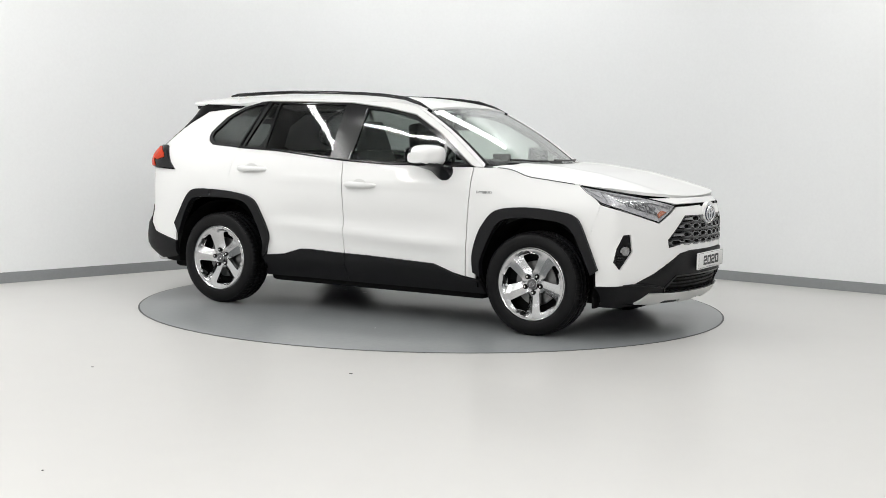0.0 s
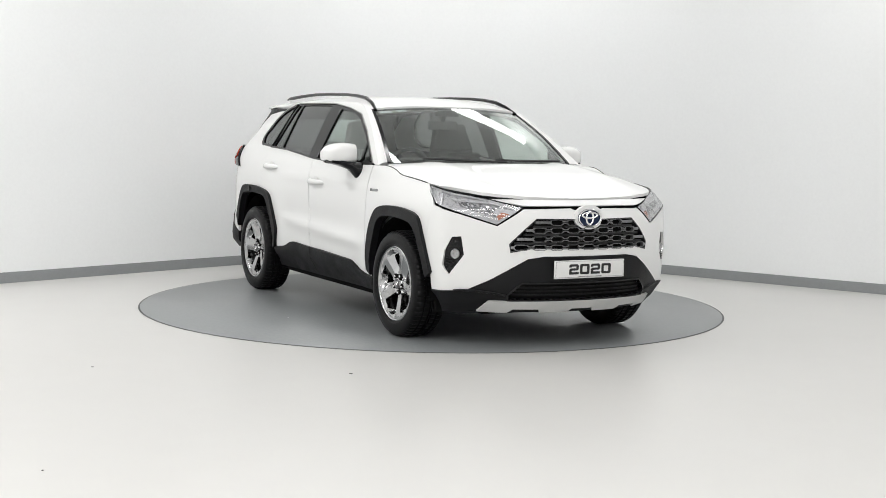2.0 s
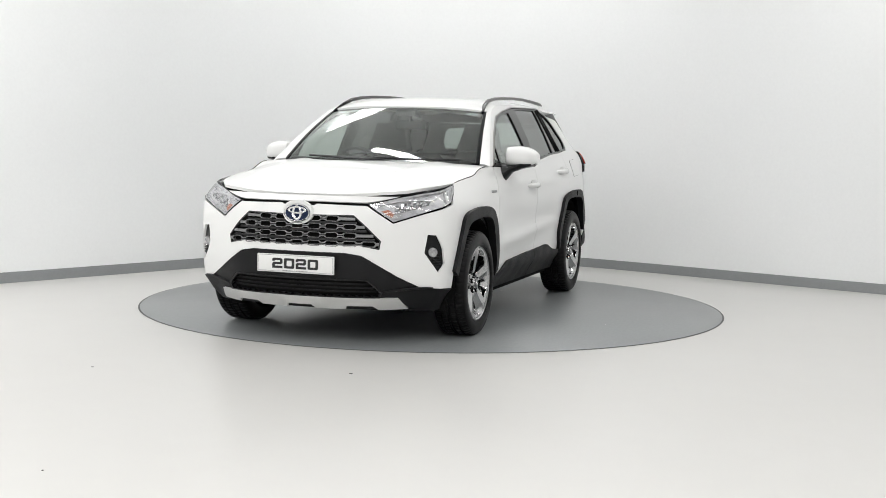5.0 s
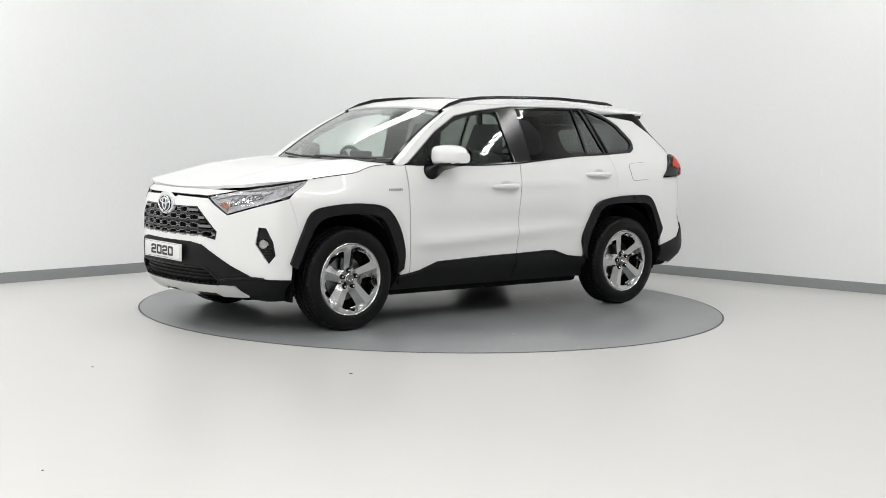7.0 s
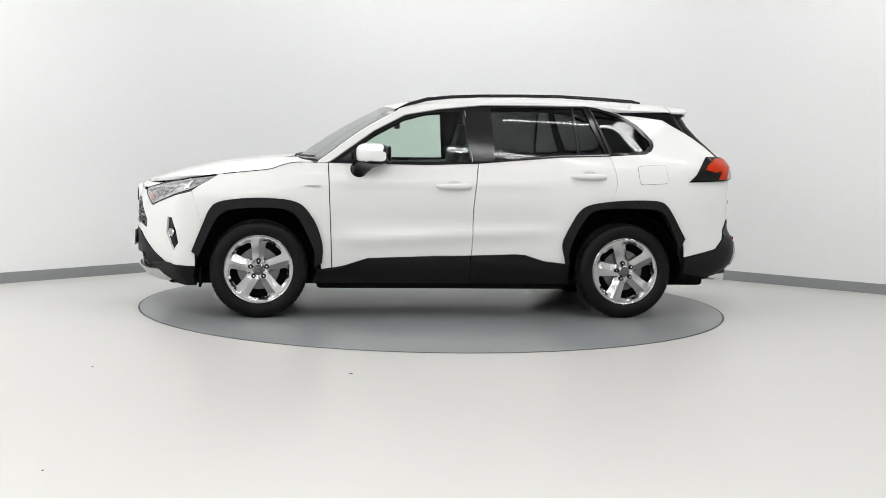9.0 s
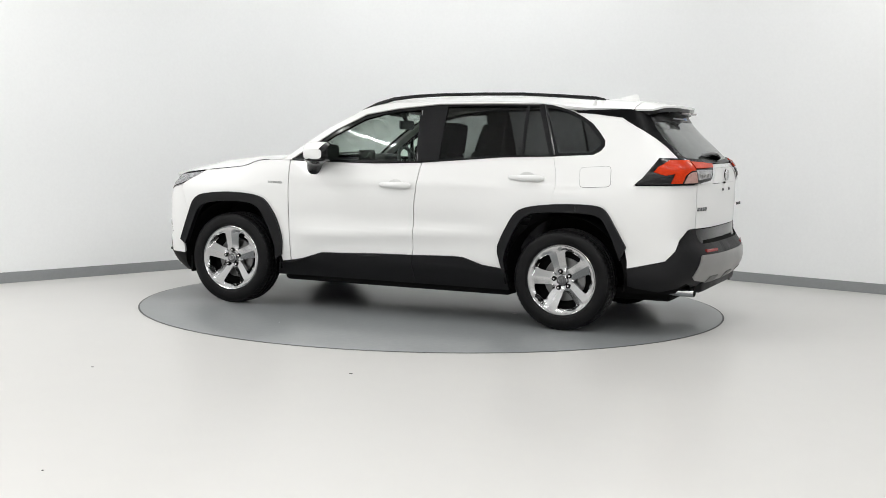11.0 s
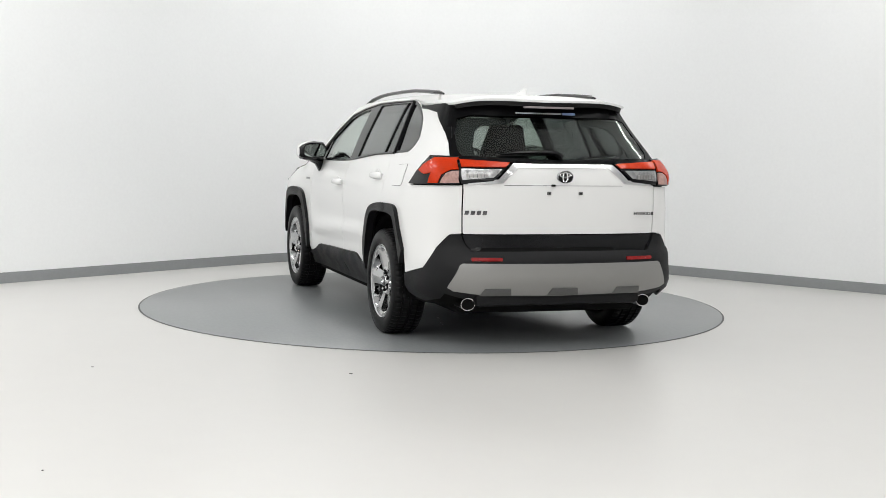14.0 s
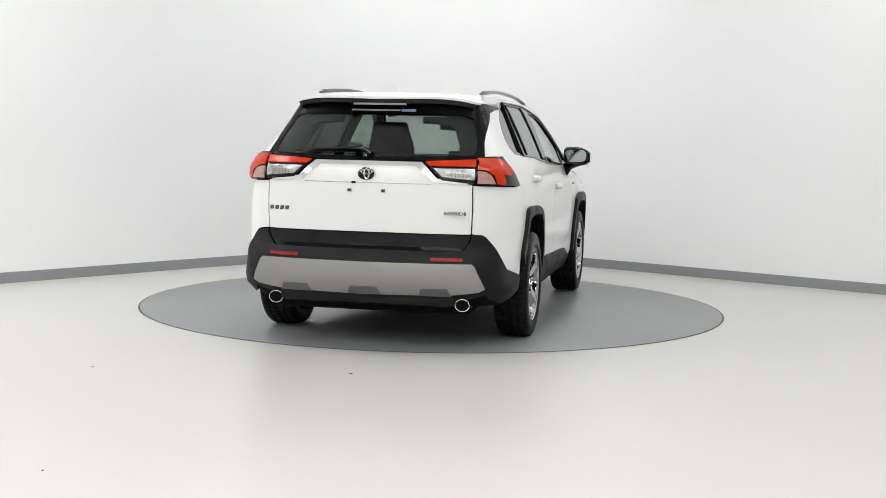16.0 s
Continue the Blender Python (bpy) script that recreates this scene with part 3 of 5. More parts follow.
quarter = [S(*p) for p in PILLAR + DROP] + [RV(.945, 1.347), R(.672, 1.285), R(.695, 1.206), S(-1.975, 1.202), S(-1.828, 1.017), R(.653, 1.030), R(.650, .735), R(.715, .728)]
quarter += [S(-2.168, .722), S(-2.054, .517), S(-1.954, .492), S(-1.80, .456)] + [S(*p) for p in toward(ARCH_R, -1.345, .36, .972)[::-1][1:6]] + [S(-1.24, .855)]
quarter += [S(*p) for p in DOOR_R[::-1][1:]] + [S(-1.27, 1.203)] + [S(*p) for p in BAND_REAR + BAND_TOP] + [S(.87, 1.118)]
quarter_panels = both("body_side", WHITE, car, quarter, "white body side with pillars and rear quarter", res=0.05, thick=0.018, gap=0.0015)

fender = [S(.94, 1.116), S(.858, 1.116), S(.85, .919), S(.834, .572), S(.826, .362), S(.90, .35)] + [S(*p) for p in toward(ARCH_F, 1.345, .36, .972)[1:9]] + [S(1.739, .648), S(1.786, .80), S(1.817, .903), S(1.628, 1.022)]
fender += [S(x, gap_z(x) + .001) for x in (1.5, 1.35, 1.25, 1.19, 1.13, 1.06)]
fenders = both("front_fender", WHITE, car, fender, "white front fender", res=0.05, thick=0.015, gap=0.001)
door_f = [S(.852, 1.116), S(.845, .919), S(.829, .572), S(.82, .362), S(.727, .38), S(.565, .433), S(.04, .453), S(-.19, .457), S(-.196, .50), S(-.201, .817), S(-.228, 1.075), S(-.238, 1.131), S(.128, 1.117), S(.74, 1.118)]
doors_f = both("front_door", WHITE, car, door_f, "white front door", res=0.03, thick=0.02, gap=0.001)
door_r = [S(-.242, 1.132), S(-.232, 1.075), S(-.205, .817), S(-.199, .50), S(-.194, .457), S(-.52, .468), S(-.593, .464), S(-.74, .418), S(-.895, .402)] + [S(*p) for p in toward(ARCH_R, -1.345, .36, .972)[1:5]] + [S(-1.243, .852)] + [S(*p) for p in DOOR_R[::-1][1:]] + [S(-.85, 1.187)]
doors_r = both("rear_door", WHITE, car, door_r, "white rear door", res=0.03, thick=0.02, gap=0.001)

# black window band: frame parts and panes
W_FRONT = [(.79, 1.134), (.70, 1.195), (.521, 1.315), (.30, 1.437), (.16, 1.477), (.02, 1.50), (-.14, 1.513), (-.185, 1.14)]
W_REAR = [(-.365, 1.157), (-.352, 1.540), (-.6, 1.548), (-.965, 1.550), (-.985, 1.203)]
W_FIX = [(-1.003, 1.204), (-.985, 1.550), (-1.055, 1.550), (-1.195, 1.214)]
W_QUART = [(-1.262, 1.221), (-1.115, 1.541), (-1.2, 1.532), (-1.31, 1.495), (-1.44, 1.425), (-1.545, 1.318), (-1.55, 1.283), (-1.5, 1.237)]
band = [S(*p) for p in BELT + BAND_REAR + BAND_TOP]
win_frames = both("window_frame", GLOSS_BLACK, car, band, "black window surrounds", holes=[[S(*p) for p in w] for w in (W_FRONT, W_REAR, W_FIX, W_QUART)], res=0.06, off=-0.003, thick=0.022)
for nm, w, mat, lab in (("front_window", W_FRONT, GLASS_CLEAR, "clear front door window"), ("rear_window_pane", W_REAR, GLASS_DARK, "dark tinted rear door window"),
                        ("fixed_pane", W_FIX, GLASS_DARK, "dark tinted fixed pane"), ("quarter_window", W_QUART, GLASS_DARK, "dark tinted quarter window")):
    both(nm, mat, car, [S(*p) for p in w], lab, res=0.08, off=-0.012, thick=0.004)
for f in (skin, mirrored(skin)):
    line = [f(*S(*p)) for p in [(.84, 1.128), (.706, 1.222), (.521, 1.353), (.288, 1.474), (.04, 1.520), (-.29, 1.556), (-.7, 1.563), (-1.07, 1.565)]]
    part("window_trim", tube([p + Vector((0, math.copysign(.003, p.y), 0)) for p in line], .0045, 6), SILVER, car, "thin bright window trim")
    line = [f(*S(*p)) for p in BELT]
    part("belt_strip", tube([p + Vector((0, math.copysign(.002, p.y), -.001)) for p in line], .009, 6), GLOSS_BLACK, car)
    part("pillar_joint", tube([f(*S(-1.10, 1.56)) + Vector((0, math.copysign(.002, f(*S(0, 1)).y), 0)), f(*S(-1.235, 1.205))], .008, 6), GLOSS_BLACK, car)

# windscreen pillars between glass and side
for sg in (1, -1):
    f = skin if sg > 0 else mirrored(skin)
    edge = [(.935, 1.118), (.84, 1.182), (.73, 1.266), (.62, 1.342), (.53, 1.396), (.45, 1.440), (.37, 1.484), (.325, 1.506)]
    bm = bmesh.new()
    rows = []
    for k, p in enumerate(edge):
        a = f(*S(*p))
        b = screen_skin(1.005 * sg, k / (len(edge) - 1)) + Vector((0, 0, .003))
        m = (a + b) / 2 + Vector((.003, sg * .005, .005))
        rows.append([bm.verts.new(q) for q in (a, a.lerp(m, .6), m, b.lerp(m, .5), b, b - Vector((.02, sg * .01, .02)), a - Vector((.02, sg * .03, .0)))])
    for p, q in zip(rows, rows[1:]):
        for k in range(7):
            bm.faces.new((p[k], p[(k + 1) % 7], q[(k + 1) % 7], q[k]))
    bm.faces.new(rows[0]), bm.faces.new(rows[-1])
    part("windscreen_pillar", bm, WHITE, car, "white windscreen pillar")
    part("quarter_light_bar", panel(f, [S(.632, 1.125), S(.600, 1.125), S(.575, 1.290), S(.600, 1.272)], res=.05, off=-.006, thick=.02), GLOSS_BLACK, car)
    part("mirror_base", panel(f, [S(.80, 1.118), S(.56, 1.118), S(.56, 1.138), S(.77, 1.142)], res=.05, off=.004, thick=.02), GLOSS_BLACK, car)
    part("pillar_trim", tube([f(*S(-.155, 1.51)) - Vector((0, sg * .004, 0)), f(*S(-.196, 1.142)) - Vector((0, sg * .004, 0))], .003, 6), BADGE_GREY, car, "thin bright strip at the door pillar")

# cladding
arch_in_f = [(.95, .37), (.945, .469), (.996, .596), (1.077, .748), (1.169, .788), (1.35, .794), (1.565, .776), (1.642, .726), (1.704, .589), (1.768, .44)]
arch_in_r = [(-.93, .39), (-.912, .483), (-.959, .615), (-1.04, .758), (-1.111, .806), (-1.306, .82), (-1.552, .816), (-1.627, .789), (-1.693, .67), (-1.756, .51)]
cf = [(.895, .40), (.887, .527), (.939, .689), (1.032, .814), (1.124, .850), (1.305, .864), (1.463, .857), (1.62, .836), (1.687, .794), (1.753, .634), (1.815, .474)]
cr = [(-.898, .41), (-.86, .542), (-.898, .638), (-.99, .805), (-1.085, .849), (-1.304, .876), (-1.574, .879), (-1.649, .849), (-1.728, .718), (-1.795, .599)]
both("wheel_arch_trim", CLADDING, car, [S(*p) for p in ease(cf) + ease(arch_in_f)[::-1]], "black plastic wheel arch cladding", res=0.04, off=0.026, thick=0.05)
both("wheel_arch_trim", CLADDING, car, [S(*p) for p in ease(cr) + ease(arch_in_r)[::-1]], "black plastic wheel arch cladding", res=0.04, off=0.026, thick=0.05)
sill = [(.96, .25), (.93, .345), (.82, .355), (.727, .377), (.565, .432), (.04, .452), (-.185, .456), (-.188, .25)]
sill_r = [(-.194, .25), (-.191, .456), (-.52, .467), (-.593, .463), (-.74, .417), (-.9, .402), (-.925, .38), (-.93, .25)]
for line in (sill, sill_r):
    both("sill_trim", CLADDING, car, [S(*p) for p in line], "black plastic sill cladding", res=0.05, off=0.014, thick=0.03)

# nose
HEAD = [F(.432, .897), F(.60, .945), F(.70, .968), S(1.92, .972), S(1.80, .995), S(1.636, 1.018), S(1.70, .975), S(1.817, .914), F(.745, .845), F(.585, .787)]
GRILLE = [F(0, .826), F(.36, .830), F(.44, .760), F(.522, .672), F(.513, .618), F(.39, .643), F(.2, .640), F(0, .640)]
GRILLE_ALL = GRILLE + [(-s, z) for s, z in GRILLE[::-1] if abs(s) > 1e-6]
FOGP = [(.768, .712), (.815, .708), (.850, .62), (.856, .53), (.825, .474), (.752, .598)]
LOWER = [F(0, .592), F(.31, .592), F(.413, .576), F(.609, .45), F(.725, .380), S(1.95, .372), S(1.787, .364), S(1.785, .225), S(1.87, .215), S(1.98, .232), F(.7, .245), F(.4, .24), F(0, .24)]
LOWER_ALL = LOWER + [(-s, z) for s, z in LOWER[::-1] if abs(s) > 1e-6]
bump_half = [F(0, .883), F(.10, .883), F(.12, .893), F(.432, .886), F(.585, .780), F(.745, .838), S(1.817, .900), S(1.786, .80), S(1.739, .645), S(1.795, .474), S(1.795, .366), S(1.95, .374), F(.725, .383), F(.609, .453), F(.413, .58), F(.31, .596), F(0, .596)]
bump = bump_half + [(-s, z) for s, z in bump_half[::-1] if abs(s) > 1e-6]


fog_l = [F(*p) for p in FOGP]
fog_r = [(-s, z) for s, z in fog_l]
part("front_bumper", panel(skin, bump, holes=[GRILLE_ALL, fog_l, fog_r], res=0.045, thick=0.02), WHITE, car, "white front bumper cover")
strip = [F(0, .944), F(.61, .946), F(.43, .908), F(0, .910)]
strip_all = strip + [(-s, z) for s, z in strip[::-1] if abs(s) > 1e-6]
part("nose_panel", panel(skin, strip_all, res=0.045, thick=0.02, off=-.002), WHITE, car)
part("nose_slot", panel(skin, [F(-.44, .912), F(.44, .912), F(.44, .882), F(-.44, .882)], res=0.05, off=-0.018, thick=0.01), DEEP, car, "black slot under the hood edge")

grille = part("grille", panel(skin, shrink(GRILLE_ALL, -.004), res=0.05, off=-0.03, thick=0.02), DEEP, car, "black grille with grey bars")
BAR = material("dark metallic grille slat", (0.035, 0.035, 0.037), 0.3, metal=0.6, spread=0.1)
BAR_EDGE = material("silver grille edging", (0.24, 0.24, 0.245), 0.25, metal=0.85, spread=0.1)
part("grille_frame", panel(skin, GRILLE_ALL, holes=[shrink(GRILLE_ALL, .008)], res=0.05, off=0.002, thick=0.03), BAR, grille)


def grille_edge(z):
    """Half the grille's width at height z."""
    return float(np.interp(z, [.618, .672, .760, .83], [.505, .518, .436, .352]))


HEX_W, HEX_H, LINK_H, PITCH = .043, .0175, .0085, .113
for row, zc in enumerate((.806, .757, .703, .651)):
    # each row is a chain of long hexagons joined by flat links
    shift = 0.0
    hi = min(grille_edge(min(.829, zc + .012)), grille_edge(zc - .012)) + .002
    mids = [k * PITCH + shift for k in range(-5, 6) if abs(k * PITCH + shift) + HEX_W < hi]
    top = [(-hi, LINK_H)]
    for m in mids:
        top += [(m - HEX_W - .004, LINK_H), (m - HEX_W + .011, HEX_H), (m + HEX_W - .011, HEX_H), (m + HEX_W + .004, LINK_H)]
    top += [(hi, LINK_H)]
    line = [F(y, zc + z) for y, z in top] + [F(y, zc - z) for y, z in top[::-1]]
    hole = [(-HEX_W + .003, 0), (-HEX_W + .012, .0142), (HEX_W - .012, .0142), (HEX_W - .003, 0), (HEX_W - .012, -.0142), (-HEX_W + .012, -.0142)]
    holes = [[F(m + a, zc + b) for a, b in hole] for m in mids]
    part("grille_bar", panel(skin, line, holes=holes, res=0.04, off=0.002, thick=0.022), BAR_EDGE, grille)
    if row < 3:
        zs = zc - (.025 if row == 0 else .0265)
        part("grille_slat", panel(skin, [F(-hi - .01, zs + .0065), F(hi + .01, zs + .0065), F(hi + .01, zs - .0065), F(-hi - .01, zs - .0065)], res=0.05, off=-0.012, thick=0.014), BAR, grille)
    for a, b in zip(mids, mids[1:]):
        c = (a + b) / 2
        # raised dark strip; a groove's shade is put into the colour
        part("groove_shade", panel(skin, [F(c - .019, zc + .0035), F(c + .019, zc + .0035), F(c + .019, zc - .0035), F(c - .019, zc - .0035)], res=0.05, off=0.0035, thick=0.004), BAR, grille)


def oval(cx, cy, rx, ry, n=32):
    return [(cx + rx * math.cos(2 * math.pi * k / n), cy + ry * math.sin(2 * math.pi * k / n)) for k in range(n)]


def ring(outer_r, inner_r, deep, place, n=36):
    bm = bmesh.new()
    loops = []
    for (rx, ry), c in ((outer_r, 0), (((outer_r[0] + inner_r[0]) / 2, (outer_r[1] + inner_r[1]) / 2), deep), (inner_r, 0)):
        loops.append([bm.verts.new(place @ Vector((rx * math.cos(2 * math.pi * k / n), ry * math.sin(2 * math.pi * k / n), c))) for k in range(n)])
    for a, b in zip(loops, loops[1:]):
        for k in range(n):
            bm.faces.new((a[k], a[(k + 1) % n], b[(k + 1) % n], b[k]))
    return bm


def emblem(place, rx, ry, ground):
    """A plain oval badge: coloured ground, bright outer ring and two inner rings."""
    b = part("emblem", prism(oval(0, 0, rx, ry), .008, place), ground, car, "oval badge with bright rings")
    up = place @ Matrix.Translation((0, 0, .008))
    part("emblem_ring", ring((rx, ry), (rx * .87, ry * .85), .006, up), CHROME, b)
    part("emblem_ring", ring((rx * .38, ry * .82), (rx * .20, ry * .60), .005, up), CHROME, b)
    part("emblem_ring", ring((rx * .72, ry * .42), (rx * .54, ry * .22), .005, up @ Matrix.Translation((0, ry * .30, 0))), CHROME, b)
    return b


mount = prism(oval(0, 0, .106, .076, 40), .026, Matrix.Translation((2.232, 0, .838)) @ FACE_FRONT)
bmesh.ops.bevel(mount, geom=[e for e in mount.edges if all(v.co.x > 2.25 for v in e.verts)], offset=.010, segments=3, affect="EDGES")
part("badge_mount", mount, WHITE, car, "white rounded badge surround")
emblem(Matrix.Translation((2.258, 0, .834)) @ FACE_FRONT, .088, .056, BADGE_BLUE)

INTAKE = [F(-.44, .425), F(.44, .425), F(.51, .352), F(.50, .326), F(-.50, .326), F(-.51, .352)]
lower = part("lower_bumper", panel(skin, LOWER_ALL, holes=[INTAKE], res=0.05, off=0.006, thick=0.03), CLADDING, car, "black plastic lower front bumper")
part("intake", panel(skin, shrink(INTAKE, -.01), res=0.05, off=-0.05, thick=0.01), DEEP, lower, "dark lower air intake")
part("intake_lip", panel(skin, shrink(INTAKE, -.012), holes=[INTAKE], res=0.05, off=0.012, thick=0.03), GLOSS_BLACK, lower)
for sg in (1, -1):
    part("bumper_shelf", tube([skin(*F(sg * y, z)) * 1.0 + Vector((.012, 0, 0)) for y, z in ((.53, .352), (.60, .366), (.68, .375), (.75, .379), (.80, .378))], [.006, .010, .011, .010, .006], 8, .7), CLADDING, lower)
for z in (.348, .373, .398):
    e = float(np.interp(z, [.325, .425], [.515, .445]))
    part("intake_slat", panel(skin, [F(-e, z + .005), F(e, z + .005), F(e, z - .005), F(-e, z - .005)], res=0.06, off=-0.018, thick=0.03), CLADDING, lower)
SKID = [(0, .318), (.604, .318), (.636, .252), (.475, .247), (.455, .272), (.305, .272), (.285, .250), (.095, .250), (.078, .272), (0, .272)]
skid = [F(*p) for p in SKID]
part("skid_plate", panel(skin, skid + [(-s, z) for s, z in skid[::-1] if abs(s) > 1e-6], res=0.05, off=0.018, thick=0.03), SKID_SILVER_LIT, car, "silver front skid plate")
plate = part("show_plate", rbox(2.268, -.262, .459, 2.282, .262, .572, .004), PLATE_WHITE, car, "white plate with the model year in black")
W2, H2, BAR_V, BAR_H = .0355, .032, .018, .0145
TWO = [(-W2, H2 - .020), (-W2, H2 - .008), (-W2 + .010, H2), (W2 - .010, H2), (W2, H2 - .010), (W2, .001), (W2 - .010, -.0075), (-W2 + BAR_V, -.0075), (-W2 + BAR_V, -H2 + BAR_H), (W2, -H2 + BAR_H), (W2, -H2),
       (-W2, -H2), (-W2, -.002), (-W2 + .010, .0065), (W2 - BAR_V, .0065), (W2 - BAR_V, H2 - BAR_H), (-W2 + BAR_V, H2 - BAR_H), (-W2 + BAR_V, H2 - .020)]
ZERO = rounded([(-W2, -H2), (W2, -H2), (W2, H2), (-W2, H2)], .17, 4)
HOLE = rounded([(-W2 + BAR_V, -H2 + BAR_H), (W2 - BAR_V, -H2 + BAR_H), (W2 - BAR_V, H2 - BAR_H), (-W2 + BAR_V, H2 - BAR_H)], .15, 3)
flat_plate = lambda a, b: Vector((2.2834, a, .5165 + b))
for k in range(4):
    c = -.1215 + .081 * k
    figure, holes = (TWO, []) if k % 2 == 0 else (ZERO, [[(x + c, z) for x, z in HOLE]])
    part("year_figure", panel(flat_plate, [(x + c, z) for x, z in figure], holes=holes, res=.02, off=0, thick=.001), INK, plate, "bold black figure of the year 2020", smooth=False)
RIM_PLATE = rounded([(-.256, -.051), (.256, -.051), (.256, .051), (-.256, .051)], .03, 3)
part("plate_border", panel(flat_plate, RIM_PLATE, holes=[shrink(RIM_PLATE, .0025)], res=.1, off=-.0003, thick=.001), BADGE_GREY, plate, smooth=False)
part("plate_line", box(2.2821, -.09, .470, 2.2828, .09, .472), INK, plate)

for f, sg in ((skin, 1), (mirrored(skin), -1)):
    fh = part("fog_lamp_housing", panel(f, shrink(fog_l, -.004), res=.04, off=-.016, thick=.02), GLOSS_BLACK, car, "black fog lamp housing")
    c = f(*F(.797, .603))
    aim = Vector((math.cos(radians(30)), sg * math.sin(radians(30)), 0))
    place = Matrix.Translation(c - aim * .020) @ aim.to_track_quat("Z", "Y").to_matrix().to_4x4()
    part("fog_lamp", prism(oval(0, 0, .027, .027, 20), .014, place), CLEAR_LAMP, fh, "round fog lamp")
    part("fog_ring", ring((.034, .034), (.027, .027), .012, place @ Matrix.Translation((0, 0, .008)), 20), CHROME, fh)
    for k in range(4):
        z = .52 + .016 * k
        part("fog_slat", panel(f, [F(.80, z), F(.842, z + .004), F(.842, z + .010), F(.80, z + .006)], res=.04, off=-.006, thick=.01), CLADDING, fh)
    hl = part("headlamp", panel(f, shrink(HEAD, .002), res=.04, off=-.0175, thick=.004), LAMP_GREY, car, "angular headlamp with clear cover")
    part("lamp_rim", panel(f, HEAD, holes=[shrink(HEAD, .003)], res=.04, off=.001, thick=.008), GLOSS_BLACK, hl)
    part("lamp_bezel", panel(f, shrink(HEAD, .004), holes=[shrink(HEAD, .013)], res=.03, off=-.004, thick=.012), LAMP_GREY, hl, "pale light guide round the lamp")
    part("lamp_top_seal", panel(f, [F(.60, .949), F(.70, .972), S(1.92, .976), S(1.80, .999), S(1.632, 1.023), S(1.80, .993), S(1.92, .970), F(.70, .966), F(.60, .944)], res=.04, off=.003, thick=.01), GLOSS_BLACK, hl)
    part("lamp_blade", panel(f, [F(.49, .884), F(.60, .918), S(1.93, .930), S(1.90, .946), F(.62, .936), F(.50, .898)], res=.04, off=-.005, thick=.012), LAMP_GREY, hl)
    part("lamp_fin", panel(f, [S(1.88, .905), S(1.865, .915), S(1.80, .975), S(1.825, .978)], res=.03, off=-.004, thick=.012), LAMP_GREY, hl)
    for ya, yb, za in ((.590, .650, .836), (.655, .712, .858), (.716, .768, .880)):
        pod = part("lamp_module", panel(f, [F(ya, za), F(yb, za + .020), F(yb, za + .070), F(ya, za + .056)], res=.03, off=-.0135, thick=.006), POD_GREY, hl, "faceted reflector pod")
        for a in range(4):
            for b in range(3):
                u0, u1 = ya + (yb - ya) * (a + .08) / 4, ya + (yb - ya) * (a + .88) / 4
                lift = .020 * (a + .5) / 4
                z0, z1 = za + lift + .056 * (b + .08) / 3, za + lift + .056 * (b + .86) / 3
                # tones alternate by facet, so glints and shade are put into the colour
                part("facet", panel(f, [F(u0, z0), F(u1, z0 + .003), F(u1, z1 + .003), F(u0, z1)], res=.05, off=-.007 - .003 * ((a + b) % 2), thick=.006), (POD_GREY, CLEAR_LAMP, CHROME, LAMP_GREY)[(a * 3 + b * 2) % 4], pod)
    part("lamp_module", panel(f, [S(1.80, .955), S(1.76, .968), S(1.70, .996), S(1.79, .985)], res=.03, off=-.008, thick=.008), LAMP_GREY, hl)
    part("amber_reflector", panel(f, [F(.518, .858), F(.560, .83), F(.578, .815), F(.586, .84), F(.555, .868)], res=.03, off=-.009, thick=.008), AMBER, hl)
    part("lamp_cover", panel(f, shrink(HEAD, .003), res=.05, off=0.0, thick=.003), LENS, hl)

# tail
gate_half = [R(0, 1.142), R(.31, 1.142), R(.40, 1.060), R(.648, 1.036), R(.645, .738), R(.64, .733), R(0, .733)]
gate_line = gate_half + [(2 * S_END - s, z) for s, z in gate_half[::-1] if abs(s - S_END) > 1e-6]
gate = part("tailgate", panel(skin, gate_line, res=.05, thick=.02, gap=.001), WHITE, car, "white tailgate")
pan = [R(0, .727), R(.645, .727), R(.63, .68), R(.592, .628), R(0, .628)]
pan_all = pan + [(2 * S_END - s, z) for s, z in pan[::-1] if abs(s - S_END) > 1e-6]
part("gate_panel", panel(skin, pan_all, res=.025, off=-.004, thick=.02), GLOSS_BLACK, gate, "black lower tailgate panel")
garn = [R(.0, 1.162), R(.335, 1.162), R(.438, 1.068), R(.62, 1.056), R(.62, 1.036), R(.412, 1.046), R(.302, 1.140), R(0, 1.140)]
garn_all = garn + [(2 * S_END - s, z) for s, z in garn[::-1] if abs(s - S_END) > 1e-6]
part("chrome_garnish", panel(skin, garn_all, res=.05, off=.008, thick=.02), SATIN, gate, "satin chrome strip over the tailgate")
# thin grey strip paints the shade line of the tailgate crease
part("gate_crease_shade", panel(skin, [R(-.40, 1.036), R(.40, 1.036), R(.40, 1.032), R(-.40, 1.032)], res=.08, off=.001, thick=.004), BADGE_GREY, gate)
emblem(Matrix.Translation((-2.268, 0, 1.088)) @ FACE_BACK, .056, .041, GLOSS_BLACK)
part("camera_button", rbox(-2.285, .068, 1.028, -2.265, .093, 1.042, .004), GLOSS_BLACK, gate)
for y in (-.107, .107):
    part("plate_clip", rbox(-2.279, y - .013, .977, -2.268, y + .013, .997, .003), STEEL, gate, "bare plate fixing")
    # raised black block paints the shade of the clip's hole
    part("clip_hole_shade", rbox(-2.281, y - .006, .98, -2.277, y + .006, .992, .002), INK, gate)
